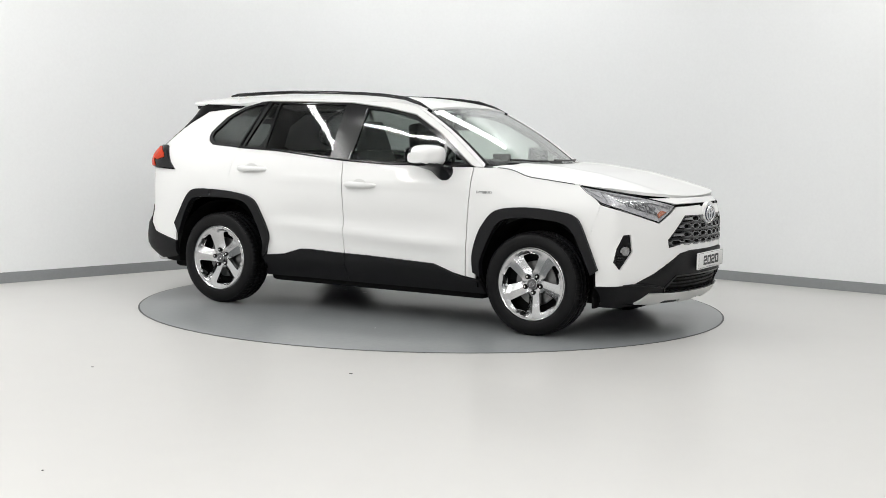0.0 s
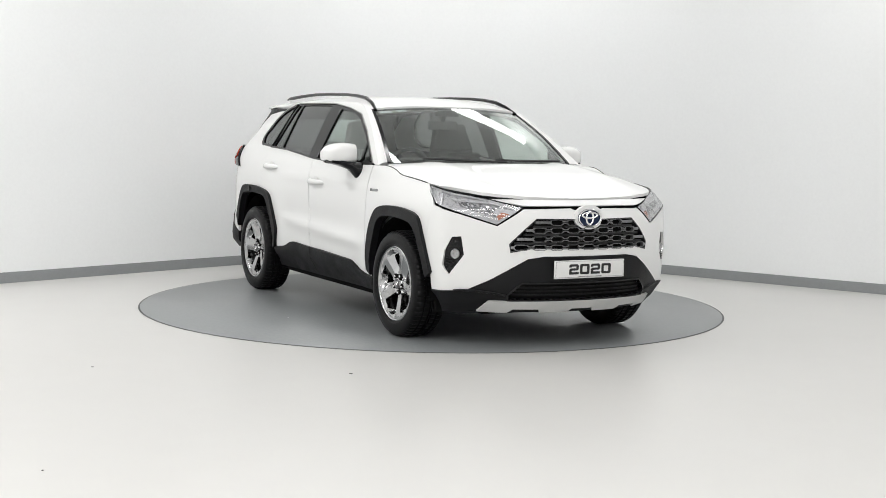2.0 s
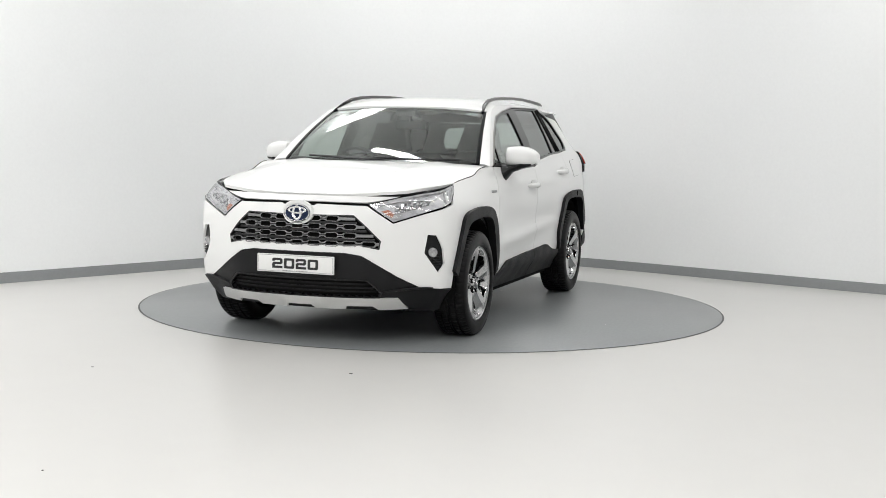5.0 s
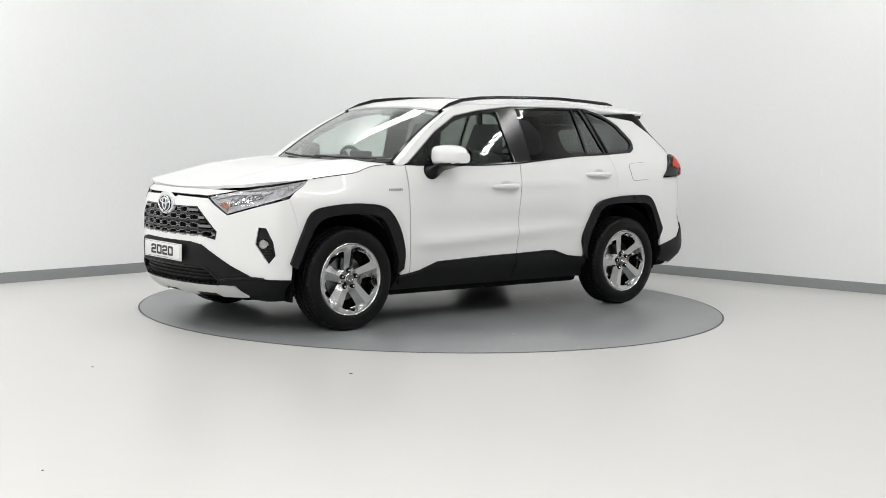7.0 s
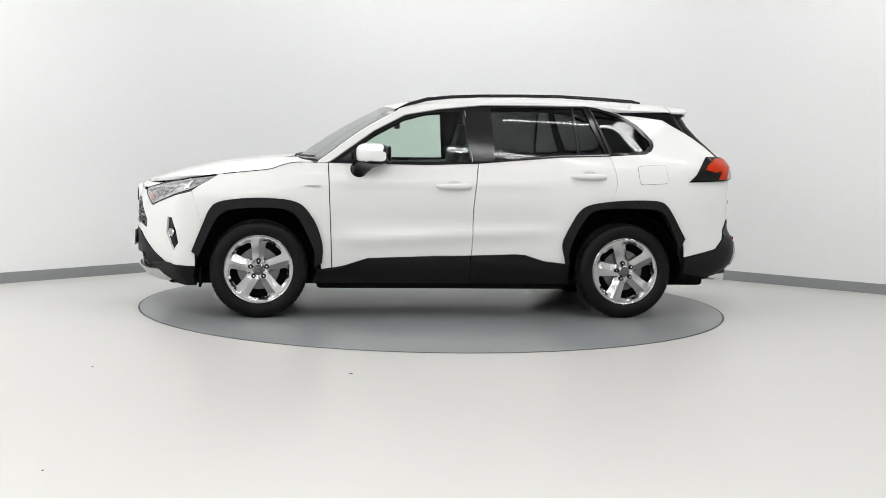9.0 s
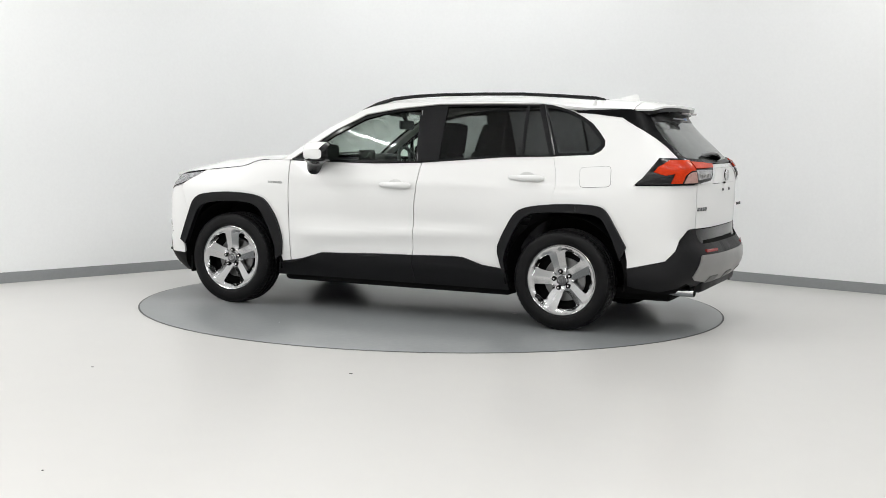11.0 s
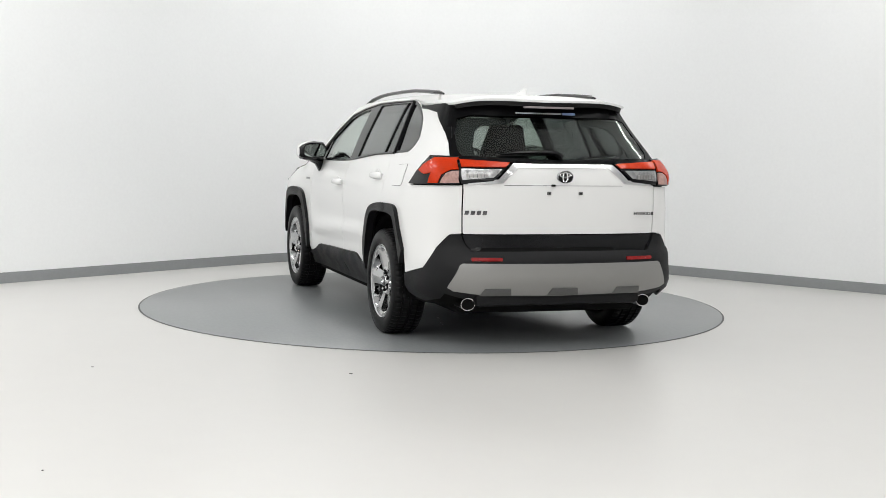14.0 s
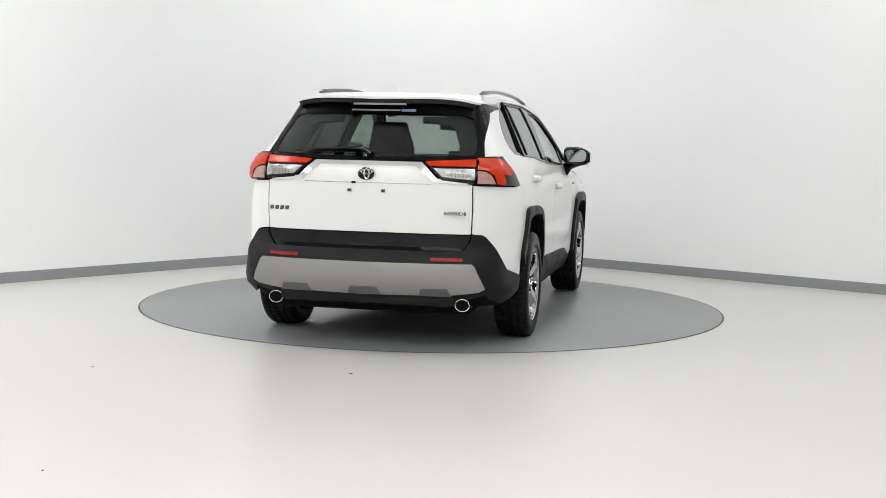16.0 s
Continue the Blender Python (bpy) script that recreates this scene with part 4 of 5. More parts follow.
# model letters as plain grey bars, leaning like script
for k in range(4):
    y = .625 - k * .036
    part("model_letter", panel(skin, [R(y + .014, .852), R(y - .010, .852), R(y - .014, .876), R(y + .010, .876)], res=.05, off=.004, thick=.006), BADGE_DARK, gate, "plain grey badge bar")
lettering("hybrid_lettering", "HYBRID", .027, Matrix.Translation((-2.262, -.545, .860)) @ FACE_BACK, BADGE_DARK, gate, wide=1.25, bold=.0004)
part("badge_plug", rbox(-2.266, -.622, .850, -2.258, -.608, .872, .002), BADGE_DARK, gate)
for f, sg, face in ((skin, 1, FACE_LEFT), (mirrored(skin), -1, FACE_RIGHT)):
    c = f(*S(.965, .948))
    lettering("hybrid_lettering", "HYBRID", .026, Matrix.Translation(c + Vector((0, sg * .002, 0))) @ face, BADGE_GREY, fenders[0 if sg > 0 else 1], wide=1.35, bold=0.0)

# rear window, one dark surface that wraps round to the sides
rw_half = [R(0, 1.536), RV(.9, 1.534), RV(.945, 1.50), RV(.945, 1.40), RV(.932, 1.345), RV(.905, 1.29), RV(.87, 1.21), R(.672, 1.188), R(.66, 1.184), R(0, 1.166)]
rear_glass = [R(0, 1.462), RV(.80, 1.458), RV(.89, 1.435), RV(.885, 1.34), RV(.845, 1.245), RV(.80, 1.207), R(0, 1.188)]
mirror_s = lambda line: line + [(2 * S_END - s, z) for s, z in line[::-1] if abs(s - S_END) > 1e-6]
rear_frame = part("rear_window_surround", panel(skin, mirror_s(rw_half), holes=[mirror_s(rear_glass)], res=.05, off=.002, thick=.02), PILLAR_BLACK, car, "gloss black rear window surround")
part("rear_window", panel(skin, mirror_s(rear_glass), res=.07, off=-.002, thick=.004), GLASS_REAR, car, "dark tinted rear window")
pill = [(-1.32, 1.522), (-1.60, 1.532), (-1.76, 1.536), None, (-1.827, 1.390), (-1.671, 1.476), (-1.474, 1.498), (-1.348, 1.505)]
both("rear_pillar_trim", PILLAR_BLACK, car, [q for p in pill for q in ([S(*p)] if p else [RV(.925, 1.52), RV(.925, 1.42), RV(.90, 1.31), RV(.86, 1.198), R(.697, 1.198), R(.674, 1.280), RV(.947, 1.342)])], "gloss black rear pillar", res=.05, off=.003, thick=.02)
both("rear_pillar_lining", TRIM, car, [RV(.97, 1.47), RV(.97, 1.20), RV(.66, 1.20), RV(.70, 1.235), RV(.735, 1.30), RV(.72, 1.40), RV(.66, 1.432), RV(.40, 1.440), RV(.40, 1.47)], "dark cabin lining beside the rear window", res=.05, off=-.045, thick=.012)
wiper = part("rear_wiper", tube([(-2.20, -.01, 1.205), (-2.185, .03, 1.232), (-2.175, .15, 1.238), (-2.172, .30, 1.232), (-2.175, .40, 1.222)], [.030, .032, .026, .018, .008], 10, .6), GLOSS_BLACK, car, "black rear wiper")
part("wiper_blade", tube([(-2.17, -.03, 1.226), (-2.165, .15, 1.222), (-2.168, .42, 1.214)], .008, 6), INK, wiper)
# sticker strip on the rear window, words left as bars
for k in range(22):
    y = .200 - k * .0145
    part("window_letter", panel(skin, [R(y, 1.484), R(y - .010, 1.484), R(y - .010, 1.476), R(y, 1.476)], res=.05, off=.0045, thick=.002), STICKER, rear_frame, "plain white sticker bar")
part("sticker", panel(skin, [R(-.125, 1.488), R(-.215, 1.488), R(-.215, 1.473), R(-.125, 1.473)], res=.05, off=.0045, thick=.002), STICKER_BLUE, rear_frame, "small blue and white sticker")

T_SIDE = [S(-1.832, 1.023), S(-1.972, 1.197), S(-2.13, 1.192), R(.664, 1.178), R(.664, 1.038), S(-2.0, 1.030)]
T_GATE = [R(.657, 1.178), R(.356, 1.163), R(.405, 1.118), R(.470, 1.058), R(.657, 1.040)]
for f, sg in ((skin, 1), (mirrored(skin), -1)):
    tl = part("tail_lamp", panel(f, T_SIDE, res=.04, off=.018, thick=.045), GLOSS_BLACK, car, "angular red tail lamp with black tip")
    part("red_lens", panel(f, [S(-1.955, 1.105), S(-1.975, 1.135), S(-2.035, 1.180), S(-2.14, 1.180), R(.670, 1.168), R(.670, 1.120), S(-2.165, 1.116), S(-2.14, 1.09), S(-2.125, 1.044), S(-2.062, 1.042), S(-2.085, 1.098), S(-2.03, 1.088)], res=.03, off=.024, thick=.012), RED_LENS, tl, "red light band")
    part("clear_lens", panel(f, [S(-2.17, 1.110), R(.670, 1.113), R(.670, 1.046), S(-2.135, 1.044), S(-2.147, 1.075), S(-2.155, 1.095)], res=.03, off=.0225, thick=.012), PALE_LENS, tl, "pale pinkish lower lens")
    tg = part("tailgate_lamp", panel(f, T_GATE, res=.04, off=.012, thick=.04), GLOSS_BLACK, car, "tailgate lamp with red upper band")
    part("red_lens", panel(f, [R(.654, 1.174), R(.360, 1.160), R(.388, 1.137), R(.654, 1.134)], res=.03, off=.021, thick=.012), RED_LENS, tg)
    part("clear_lens", panel(f, [R(.654, 1.124), R(.415, 1.124), R(.47, 1.078), R(.654, 1.062)], res=.03, off=.016, thick=.01), CLEAR_LAMP, tg)
    for k in range(6):
        y = .505 + k * .022
        part("lamp_cell", panel(f, [R(y, 1.100), R(y + .016, 1.100), R(y + .016, 1.076), R(y, 1.076)], res=.03, off=.019, thick=.006), SILVER, tg)

# rear bumper
rb = [R(0, .622), R(.60, .622), R(.648, .70), R(.655, .731), R(.715, .724), S(-2.166, .718), S(-2.054, .513), S(-1.954, .488), S(-1.80, .452), S(-1.80, .34), S(-1.85, .325), S(-2.0, .305), S(-2.12, .335), R(.74, .37), R(.6, .33), R(0, .33)]
rbump = part("rear_bumper", panel(skin, mirror_s(rb), res=.05, off=.008, thick=.03), CLADDING, car, "black plastic rear bumper")
sk = [R(0, .552), R(.655, .556), R(.672, .545), R(.735, .415), R(.70, .395), R(.52, .372), R(0, .362)]
part("rear_skid_plate", panel(skin, mirror_s(sk), res=.05, off=.018, thick=.02), SILVER, rbump, "silver rear skid panel")
for a, b in ((-.105, .105), (.34, .54), (-.54, -.34)):
    part("skid_inset", panel(skin, [R(a, .368), R(b, .368), R(b - .02, .412), R(a + .02, .412)], res=.05, off=.0205, thick=.01), INSET, rbump, "dark inset in the skid panel")
for sg in (1, -1):
    f = skin if sg > 0 else mirrored(skin)
    part("reflector", panel(f, [R(.42, .592), R(.604, .593), R(.612, .582), R(.600, .571), R(.42, .571)], res=.04, off=.014, thick=.012), RED_DARK, rbump, "red strip reflector")
    pipe = part("exhaust_tip", tube([(-1.95, sg * .60, .298), (-2.12, sg * .60, .298), (-2.205, sg * .60, .298)], [.040, .046, .046], 28, .85), CHROME, car, "chrome exhaust tip")
    # flat black oval on the closed pipe stands in for shade in the bore
    part("exhaust_bore_shade", prism(oval(0, 0, .042, .035, 28), .002, Matrix.Translation((-2.2055, sg * .60, .298)) @ FACE_BACK), DEEP, pipe)
part("rear_valance", rbox(-2.25, -.56, .285, -2.05, .56, .40, .03), CLADDING, rbump)
part("exhaust_box", tube([(-1.95, -.5, .29), (-1.95, .5, .29)], .09, 16, .8), DEEP, car)

# roof rails and fin
for sg in (1, -1):
    pts = []
    for x, dz in ((.36, -.012), (.25, .004), (.12, .020), (-.06, .030), (-.26, .035), (-.6, .038), (-.9, .038), (-1.2, .042), (-1.37, .046), (-1.45, .044), (-1.52, .036)):
        p = roof_skin(x, sg * .90)
        pts.append(p + Vector((0, 0, dz + .004)))
    rail = part("roof_rail", tube(pts, [.012, .015, .016, .015, .014, .014, .014, .015, .016, .015, .007], 10, .9), GLOSS_BLACK, car, "black roof rail")
    base = roof_skin(-1.44, sg * .90)
    part("rail_foot", tube([base - Vector((0, 0, .004)), base + Vector((-.004, 0, .02)), base + Vector((-.012, 0, .046))], [.016, .009, .009], 10), WHITE, rail, "white rail foot")
fin = bmesh.new()
rows = []
for x, h, w in ((-1.36, .002, .012), (-1.46, .018, .028), (-1.54, .042, .030), (-1.585, .054, .018), (-1.605, .05, .012), (-1.615, .01, .016)):
    z = roof_mid(x) - .003
    rows.append([fin.verts.new((x, y, z + q)) for y, q in ((-w, 0), (-w * .45, h * .7), (0, h), (w * .45, h * .7), (w, 0))])
for a, b in zip(rows, rows[1:]):
    for k in range(4):
        fin.faces.new((a[k], a[k + 1], b[k + 1], b[k]))
fin.faces.new(rows[-1])
part("antenna_fin", fin, WHITE, car, "white roof antenna fin")

# door mirrors, handles, fuel flap
for sg in (1, -1):
    cap_bm, back_bm = bmesh.new(), bmesh.new()
    prof = ((.855, .55, 1.186, .060, .052), (.872, .55, 1.188, .098, .068), (.95, .548, 1.190, .116, .073), (1.0, .540, 1.187, .114, .068), (1.044, .53, 1.180, .098, .056), (1.072, .52, 1.174, .060, .036))
    turns = [2 * math.pi * (k + .5) / 24 for k in range(24)]
    grid = [[Vector((x + rx * math.copysign(abs(math.cos(a)) ** .6, math.cos(a)), sg * y, z + rz * math.copysign(abs(math.sin(a)) ** .6, math.sin(a)))) for a in turns] for y, x, z, rx, rz in prof]
    for r, q in zip(grid, grid[1:]):
        for k in range(24):
            a = 2 * math.pi * (k + 1) / 24
            white = math.cos(a) > -.30 and math.sin(a) > -.80
            dst = cap_bm if white else back_bm
            dst.faces.new([dst.verts.new(p) for p in (r[k], r[(k + 1) % 24], q[(k + 1) % 24], q[k])])
    cap_bm.faces.new([cap_bm.verts.new(p) for p in grid[-1]]), back_bm.faces.new([back_bm.verts.new(p) for p in grid[0]])
    for b in (cap_bm, back_bm):
        bmesh.ops.remove_doubles(b, verts=b.verts, dist=.0004)
    mir = part("door_mirror", cap_bm, WHITE, car, "white door mirror on a black foot")
    part("mirror_housing", back_bm, GLOSS_BLACK, mir, "black mirror housing")
    bm = bmesh.new()
    rows = []
    for y, x, z, rx, rz in ((.80, .66, 1.068, .055, .056), (.87, .635, 1.072, .060, .058), (.91, .60, 1.105, .07, .030), (.98, .555, 1.128, .100, .026), (1.045, .53, 1.136, .088, .020)):
        rows.append([bm.verts.new((x + rx * math.cos(a), sg * y, z + rz * math.sin(a))) for a in [2 * math.pi * k / 14 for k in range(14)]])
    for a, b in zip(rows, rows[1:]):
        for k in range(14):
            bm.faces.new((a[k], a[(k + 1) % 14], b[(k + 1) % 14], b[k]))
    bm.faces.new(rows[0]), bm.faces.new(rows[-1])
    part("mirror_foot", bm, GLOSS_BLACK, mir, "black mirror foot")
    face = Matrix.Translation((.434, sg * .958, 1.188)) @ FACE_BACK
    part("mirror_surround", prism([(a, b) for a, b in rounded([(-.094, -.058), (.094, -.058), (.096, .056), (-.092, .056)], .35, 4)], .010, face), GLOSS_BLACK, mir)
    part("mirror_glass", prism(rounded([(-.084, -.050), (.084, -.050), (.086, .048), (-.082, .048)], .35, 4), .003, face @ Matrix.Translation((0, 0, .010))), MIRROR, mir, "mirror glass")
    part("indicator", tube([(.625, sg * .96, 1.150), (.60, sg * 1.01, 1.152), (.555, sg * 1.055, 1.155), (.49, sg * 1.062, 1.158)], .006, 6), CLEAR_LAMP, mir, "slim indicator strip")
    f = skin if sg > 0 else mirrored(skin)
    for door, xa, xb, z in ((doors_f, .075, -.18, .962), (doors_r, -.925, -1.19, 1.046)):
        mid = (xa + xb) / 2
        pts = [f(*S(x, z + .008 * (mid - x))) + Vector((0, sg * d, 0)) for x, d in ((xa, -.006), (xa - .02, .010), (xa - .06, .021), (mid, .026), (xb + .07, .024), (xb + .03, .018), (xb + .004, .004))]
        par = door[0 if sg > 0 else 1]
        han = part("door_handle", tube(pts, [.009, .015, .018, .019, .022, .022, .016], 10, 1.1), WHITE, par, "white pull handle")
        c = f(*S(mid - .005, z + .012))
        # flat oval in a greyer white: the recess's shade is in its colour
        part("handle_cup_shade", prism(oval(0, 0, .055, .030, 24), .003, Matrix.Translation(c - Vector((0, sg * -.001, 0))) @ (FACE_LEFT if sg > 0 else FACE_RIGHT)), material("shaded handle cup", (.70, .70, .69), .4), par)
flap = [S(*p) for p in rounded([(-1.435, 1.129), (-1.655, 1.145), (-1.668, 1.004), (-1.45, .99)], .18, 4)]
part("fuel_flap_joint", panel(skin, flap, res=.06, off=.0012, thick=.004), DARK_GAP, quarter_panels[0])
part("fuel_flap", panel(skin, flap, res=.06, off=.003, thick=.006, gap=.002), WHITE, quarter_panels[0], "white fuel flap")

# cowl and windscreen wipers
bm = bmesh.new()
rows = []
for k in range(13):
    v = -1 + k / 6
    y = v * .79
    a = Vector((1.16 - .19 * v * v, y, 1.116))
    rows.append([bm.verts.new(q) for q in (a, Vector((.885 + .18 * (1 - v * v), y * .97, 1.126)), Vector((.885, y, 1.06)), Vector((1.16 - .19 * v * v, y, 1.06)))])
for p, q in zip(rows, rows[1:]):
    for k in range(4):
        bm.faces.new((p[k], p[(k + 1) % 4], q[(k + 1) % 4], q[k]))
cowl = part("cowl", bm, CLADDING, car, "black cowl under the windscreen")
for y0, y1 in ((-.52, .10), (.02, .62)):
    pts = [screen_skin(v / .74, t) + Vector((.01, 0, .018)) for v, t in ((y0, .045), ((y0 + y1) / 2, .03), (y1, .02))]
    part("windscreen_wiper", tube(pts, .008, 6), INK, car, "black windscreen wiper")

# cabin
part("dashboard", rbox(.62, -.70, .90, .93, .70, 1.115, .05, 3), TRIM, car, "dark dashboard")
part("instrument_hood", rbox(.58, -.52, 1.08, .76, -.22, 1.165, .03, 3), TRIM, car)
part("centre_screen", rbox(.62, -.13, 1.08, .65, .13, 1.20, .012), GLOSS_BLACK, car, "tablet-like centre screen")
part("cabin_floor", box(-2.1, -.48, .30, .88, .48, .42), TRIM, car)
part("cabin_side_floor", box(-.80, -.76, .30, .85, .76, .40), TRIM, car)
part("parcel_cover", rbox(-2.15, -.62, 1.03, -1.45, .62, 1.06, .01), TRIM, car)
for y in (-.80, .80):
    part("door_lining", rbox(-.82, y - .03, .40, .80, y + .03, 1.09, .02), TRIM, car)
wheel_c = Matrix.Translation((.42, -.37, 1.06)) @ Euler((0, radians(-68), 0)).to_matrix().to_4x4()
bm = bmesh.new()
rows = [[bm.verts.new(wheel_c @ Vector(((.175 + .015 * math.cos(b)) * math.cos(a), (.175 + .015 * math.cos(b)) * math.sin(a), .015 * math.sin(b)))) for b in [2 * math.pi * k / 8 for k in range(8)]] for a in [2 * math.pi * k / 32 for k in range(32)]]
for i in range(32):
    for k in range(8):
        bm.faces.new((rows[i][k], rows[i][(k + 1) % 8], rows[(i + 1) % 32][(k + 1) % 8], rows[(i + 1) % 32][k]))
sw = part("steering_wheel", bm, TRIM, car, "dark steering wheel")
part("wheel_boss", prism(oval(0, 0, .07, .07, 20), .03, wheel_c), TRIM, sw)
for a in (0, 120, 240):
    d = Vector((math.cos(radians(a + 90)), math.sin(radians(a + 90)), 0))
    part("wheel_spoke", tube([wheel_c @ (d * .05), wheel_c @ (d * .17)], .012, 8), TRIM, sw)


def seat(x, y, base_z, wide, lean=14, tall=.60, head=.22):
    """A car seat: cushion, leaning back that narrows upward, head rest set close on it."""
    cushion = part("seat", rbox(x - .02, y - wide / 2, base_z, x + .50, y + wide / 2, base_z + .17, .06, 3), SEAT_FABRIC, car, "black cloth car seat")
    turn = Matrix.Translation((x, y, base_z + .10)) @ Euler((0, radians(-lean), 0)).to_matrix().to_4x4()
    bm = rbox(-.06, -wide / 2, 0, .07, wide / 2, tall, .04, 3)
    for v in bm.verts:
        v.co.y *= 1 - .36 * ramp01(v.co.z, .25, tall + .1)
        v.co = turn @ v.co
    part("backrest", bm, SEAT_FABRIC, cushion)
    bm = rbox(-.05, -wide * .36, tall - .01, .05, wide * .36, tall + head, .025, 3)
    for v in bm.verts:
        v.co.y *= 1 - .28 * ramp01(v.co.z, tall, tall + head)
        v.co = turn @ v.co
    part("headrest", bm, SEAT_FABRIC, cushion)


for y in (-.38, .38):
    seat(-.12, y, .52, .50)
for y, w in ((-.40, .48), (.40, .48)):
    seat(-1.02, y, .50, w, 20, .52, .07)
part("centre_seat", rbox(-1.28, -.16, .60, -1.08, .16, 1.10, .04, 3), SEAT_FABRIC, car, "black centre seat back")
part("rear_view_mirror", rbox(.27, -.125, 1.368, .295, .125, 1.438, .014), TRIM, car, "interior mirror")
part("mirror_stem", tube([(.28, 0, 1.43), (.33, 0, 1.50)], .016, 8), TRIM, car)
part("sensor_box", rbox(.30, -.08, 1.47, .40, .08, 1.515, .012), TRIM, car)
for y in (-.37, .37):
    part("sun_visor", rbox(.13, y - .2, 1.50, .30, y + .2, 1.515, .006), HEADLINER, car)

# ---- wheels ----
RT = 0.351


def lathe(profile, n, wobble=None):
    """A turned body about the y axis from (radius, y); wobble may change the radius with the angle."""
    bm = bmesh.new()
    rows = []
    for j, (r, y) in enumerate(profile):
        rows.append([bm.verts.new(((r + (wobble(j, i) if wobble else 0)) * math.cos(2 * math.pi * i / n), y, (r + (wobble(j, i) if wobble else 0)) * math.sin(2 * math.pi * i / n))) for i in range(n)])
    for a, b in zip(rows, rows[1:]):
        for i in range(n):
            bm.faces.new((a[i], a[(i + 1) % n], b[(i + 1) % n], b[i]))
    return bm


def build_wheel():
    """A wheel whose outer face looks along +y; its origin is at the hub."""
    prof = [(.238, -.095), (.242, -.10), (.225, -.075), (.218, .0), (.222, .07), (.232, .090), (.246, .098), (.2475, .102), (.243, .105), (.236, .100), (.228, .088)]
    w = part("wheel", lathe(prof, 64), ALLOY, car, "five-spoke silver alloy wheel with black tyre")
    tread = [(.244, .098), (.252, .106), (.275, .114), (.30, .115), (.322, .110), (.338, .102), (.344, .094), (.3485, .086), (.3500, .078), (.3500, .058), (.3420, .056), (.3420, .048), (.351, .046), (.351, .014), (.3425, .012), (.3425, .004), (.351, .002)]
    full = tread + [(r, -y) for r, y in tread[::-1]]
    n = len(full)

    def blocks(j, i):
        q = min(j, n - 1 - j)
        if q in (6, 7, 8, 9):
            return -.0055 if i % 5 == 0 else 0.0
        if q in (12, 13, 16):
            return -.004 if (i + (2 if j > n / 2 else 0)) % 5 == 0 else 0.0
        return 0.0

    part("tyre", lathe(full, 300, blocks), RUBBER, w, "black road tyre")
    for k, r in enumerate((.262, .334)):
        part("tyre_rib", lathe([(r - .002, .1095 if k == 0 else .1045), (r, .1120 if k == 0 else .1070), (r + .002, .1115 if k == 0 else .1045)], 96), RUBBER, w)
    # added black disc gives the shaded look between the spokes
    part("wheel_inside_shade", lathe([(.0, -.02), (.218, -.02)][1:] + [(.05, -.025)], 48), DEEP, w)
    part("brake_disc", lathe([(.07, .018), (.150, .018), (.152, .012), (.150, .004), (.07, .004)], 48), STEEL, w, "steel brake disc")
    part("disc_hat", lathe([(.072, .018), (.070, .045), (.02, .047), (.001, .047)], 32), ALLOY_DARK, w)
    def face_y(x, z):
        """Height of the bright face: dished, each spoke folded along its length."""
        r, a = math.hypot(x, z), math.degrees(math.atan2(z, x))
        phi = (a - 90 + 36) % 72 - 36
        t = r * math.sin(radians(phi)) * (1 - ramp01(abs(phi), 30, 36))
        y = .076 + .024 * ramp01(r, .07, .225)
        if r < .222:
            fade = ramp01(r, .05, .09) * (1 - ramp01(r, .205, .222))
            y -= fade * (.62 * max(0.0, t) + .12 * max(0.0, -t - .014))
        return y - .010 * (1 - ramp01(r, .045, .078))

    def polar(r, deg):
        return (r * math.cos(radians(deg)), r * math.sin(radians(deg)))

    face_skin = lambda a, b: Vector((a, 10 + face_y(a, b), b))
    OPEN = [(.080, -3.5), (.098, -10), (.125, -16), (.16, -19), (.194, -20.5), (.204, -18), (.208, -9), (.209, 0), (.208, 9), (.204, 17), (.194, 19.5), (.16, 17.5), (.125, 14), (.098, 9), (.080, 3)]
    for k in range(5):
        c = 72 * k + 90
        fold = [polar(.035, c)] + [polar(r, c) for r in (.09, .14, .19, .238)]
        low = fold + [polar(.238, c - 6 * q) for q in range(1, 7)] + [polar(.209, c - 36)] + [polar(r, c - 36 + d) for r, d in OPEN[8:]] + [polar(.079, c - 36), polar(.035, c - 36)]
        high = fold + [polar(.238, c + 6 * q) for q in range(1, 7)] + [polar(.209, c + 36)] + [polar(r, c + 36 + d) for r, d in OPEN[6::-1]] + [polar(.079, c + 36), polar(.035, c + 36)]
        for nm, line in (("spoke", low), ("spoke_flank", high)):
            bm = panel(face_skin, line, res=.014, thick=.034)
            bmesh.ops.translate(bm, vec=(0, -10, 0), verts=bm.verts)
            part(nm, bm, ALLOY, w)
    for k in range(5):
        edge = [polar(r, 72 * k + 54 + d) for r, d in OPEN]
        ring_pts = [Vector((x, face_y(x, z) - .001, z)) for x, z in edge]
        part("opening_edge", tube(ring_pts[4:11], .0022, 6), CHROME, w)
        a = math.radians(72 * k + 90)
        c = Vector((.060 * math.cos(a), .0655, .060 * math.sin(a)))
        # solid black plug; the nut hole's shade is put into its colour
        bm = lathe([(.0165, -.02), (.0165, .0135), (.0145, .0140), (.001, .0140)], 16)
        bmesh.ops.translate(bm, vec=c, verts=bm.verts)
        part("nut_hole_shade", bm, DEEP, w)
        bm = lathe([(.0085, 0), (.0085, .018), (.006, .021), (.001, .021)], 6)
        bmesh.ops.translate(bm, vec=c, verts=bm.verts)
        part("wheel_nut", bm, CHROME, w)
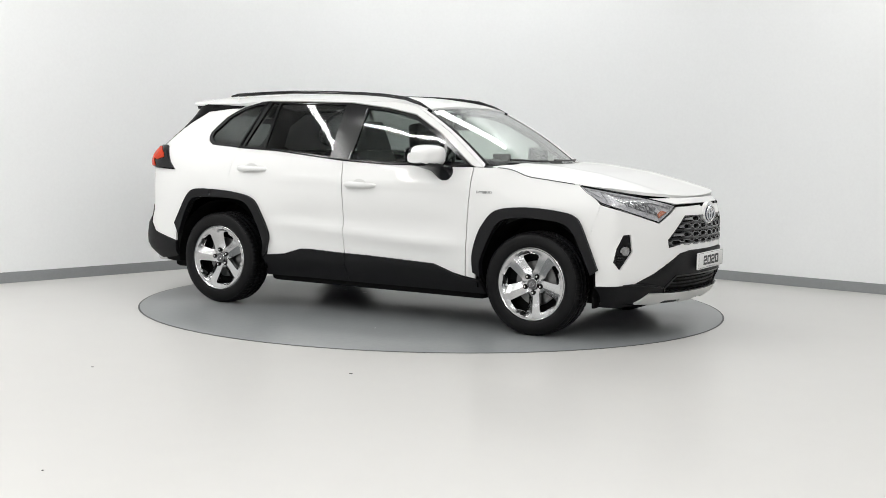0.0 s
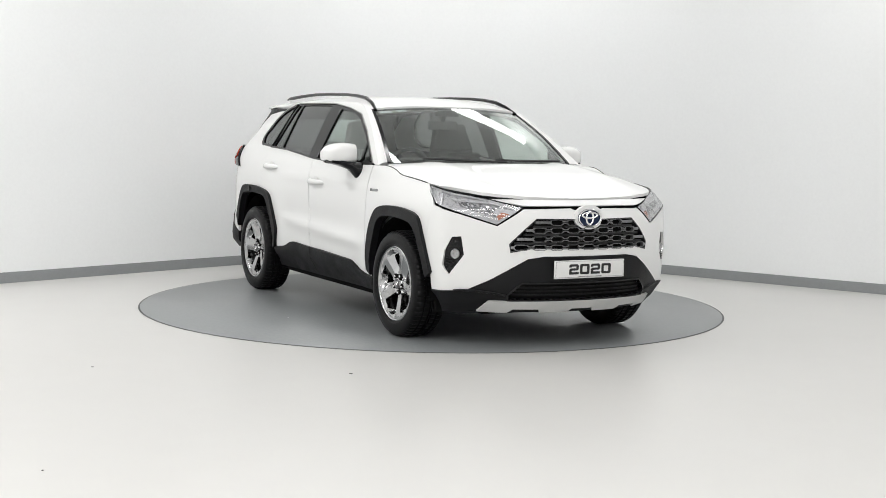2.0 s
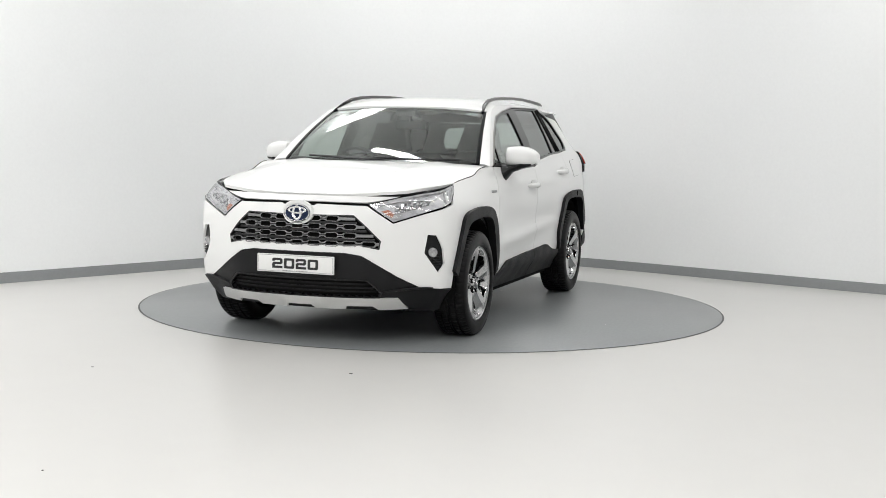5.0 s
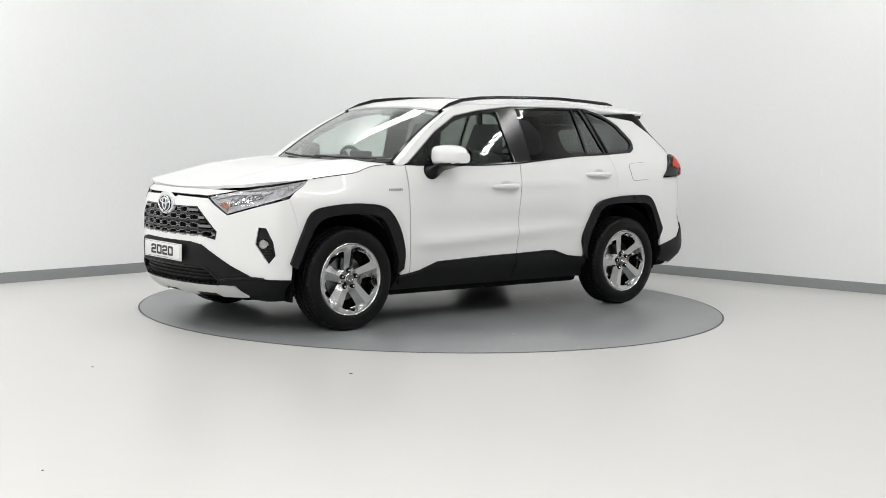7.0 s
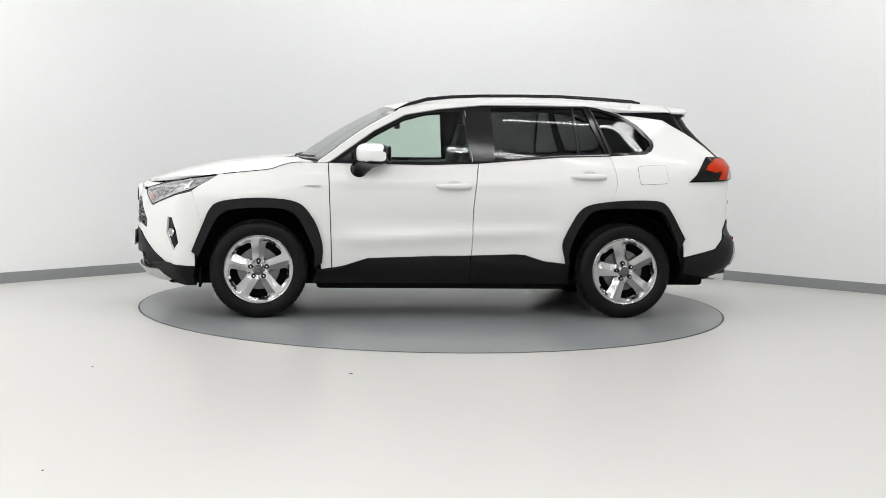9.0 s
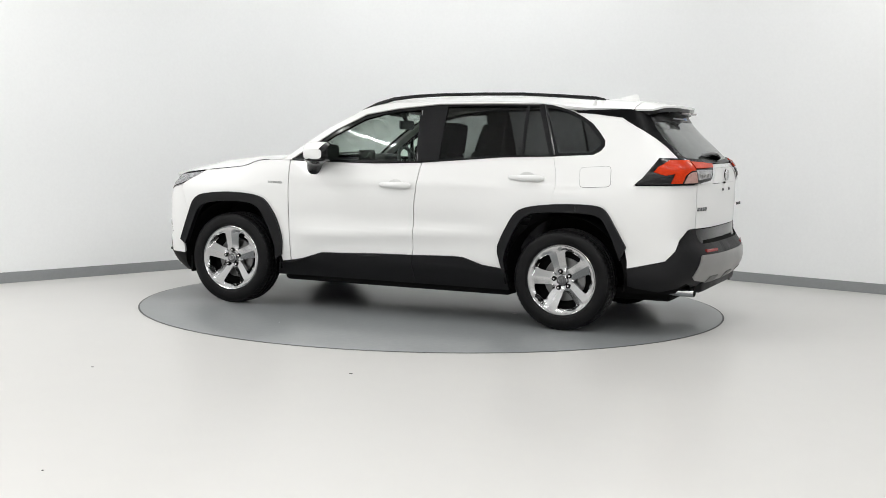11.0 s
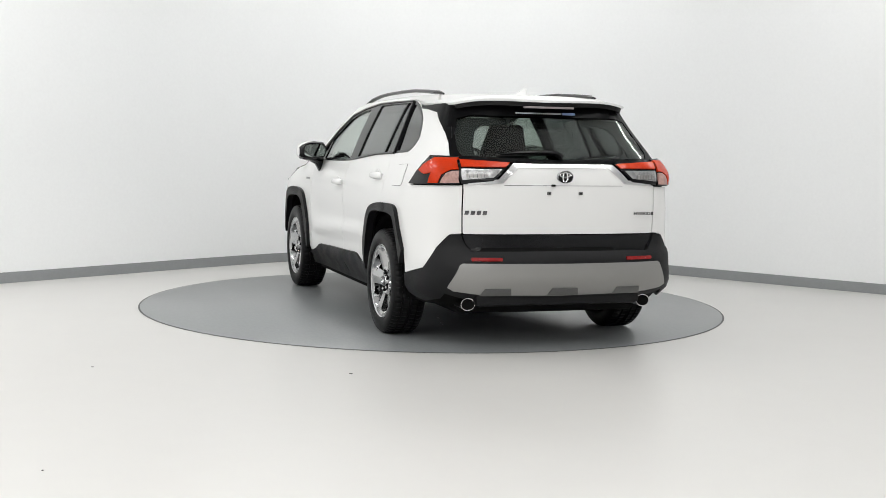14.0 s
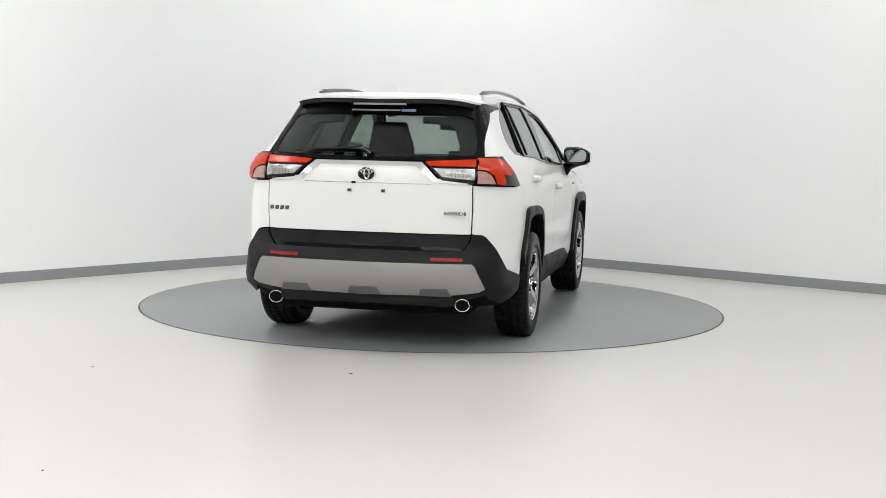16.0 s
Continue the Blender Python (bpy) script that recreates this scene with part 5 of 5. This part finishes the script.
    part("hub_cover", lathe([(.046, .01), (.044, .066), (.040, .072), (.037, .083), (.034, .085)], 40), ALLOY, w)
    part("hub_cap", lathe([(.034, .083), (.032, .088), (.022, .090), (.001, .090)], 32), ALLOY_DARK, w, "dark centre cap with bright oval")
    cap = Matrix(((1, 0, 0, 0), (0, 0, 1, .090), (0, 1, 0, 0), (0, 0, 0, 1)))
    part("cap_ring", ring((.024, .017), (.020, .013), .003, cap), CHROME, w)
    part("cap_ring", ring((.009, .014), (.006, .011), .003, cap), CHROME, w)
    return w


first = build_wheel()
HUB_Y = 0.800
first.matrix_basis = pose(1.345, HUB_Y, RT - .001)
copy_thing(first, pose(-1.345, HUB_Y + .004, RT - .001, 0, 12, 0))
copy_thing(first, pose(1.345, -HUB_Y, RT - .001, 0, 40, 180))
copy_thing(first, pose(-1.345, -HUB_Y - .004, RT - .001, 0, 11, 180))
for x in (1.345, -1.345):
    part("axle", tube([(x, -.75, RT), (x, .75, RT)], .04, 12), DEEP, car)
part("mud_flap", rbox(1.75, .62, .21, 1.77, .82, .34, .008), DEEP, car)
part("mud_flap", rbox(1.75, -.82, .21, 1.77, -.62, .34, .008), DEEP, car)

# ---- specks on the floor ----
for x, y, r in ((-1.896, -2.933, .007), (-.444, -2.987, .009), (-1.509, -5.092, .004)):
    sp = link_mesh("dirt_speck", prism([(r * math.cos(a) * (1 + .4 * math.sin(3 * a)), r * .6 * math.sin(a)) for a in [2 * math.pi * k / 10 for k in range(10)]], .003, Matrix.Translation((x, y, 0))), SPECK)
    tagged(sp, "tiny dark speck of dirt lying on the floor", "speck")



# ---- what moves: platform and car turn together at a steady rate ----
START, RATE = -30.58, -15.775
CAR_X, CAR_Y = 0.011, -0.096


def motions():
    rows_p, rows_c = [], []
    for k in range(33):
        t = 0.5 * k
        turn = pose(0, 0, 0, 0, 0, START + RATE * t)
        rows_p.append((t, turn))
        rows_c.append((t, turn @ pose(CAR_X, CAR_Y, DISC_Z)))
    walk(platform, rows_p)
    walk(car, rows_c)


motions()
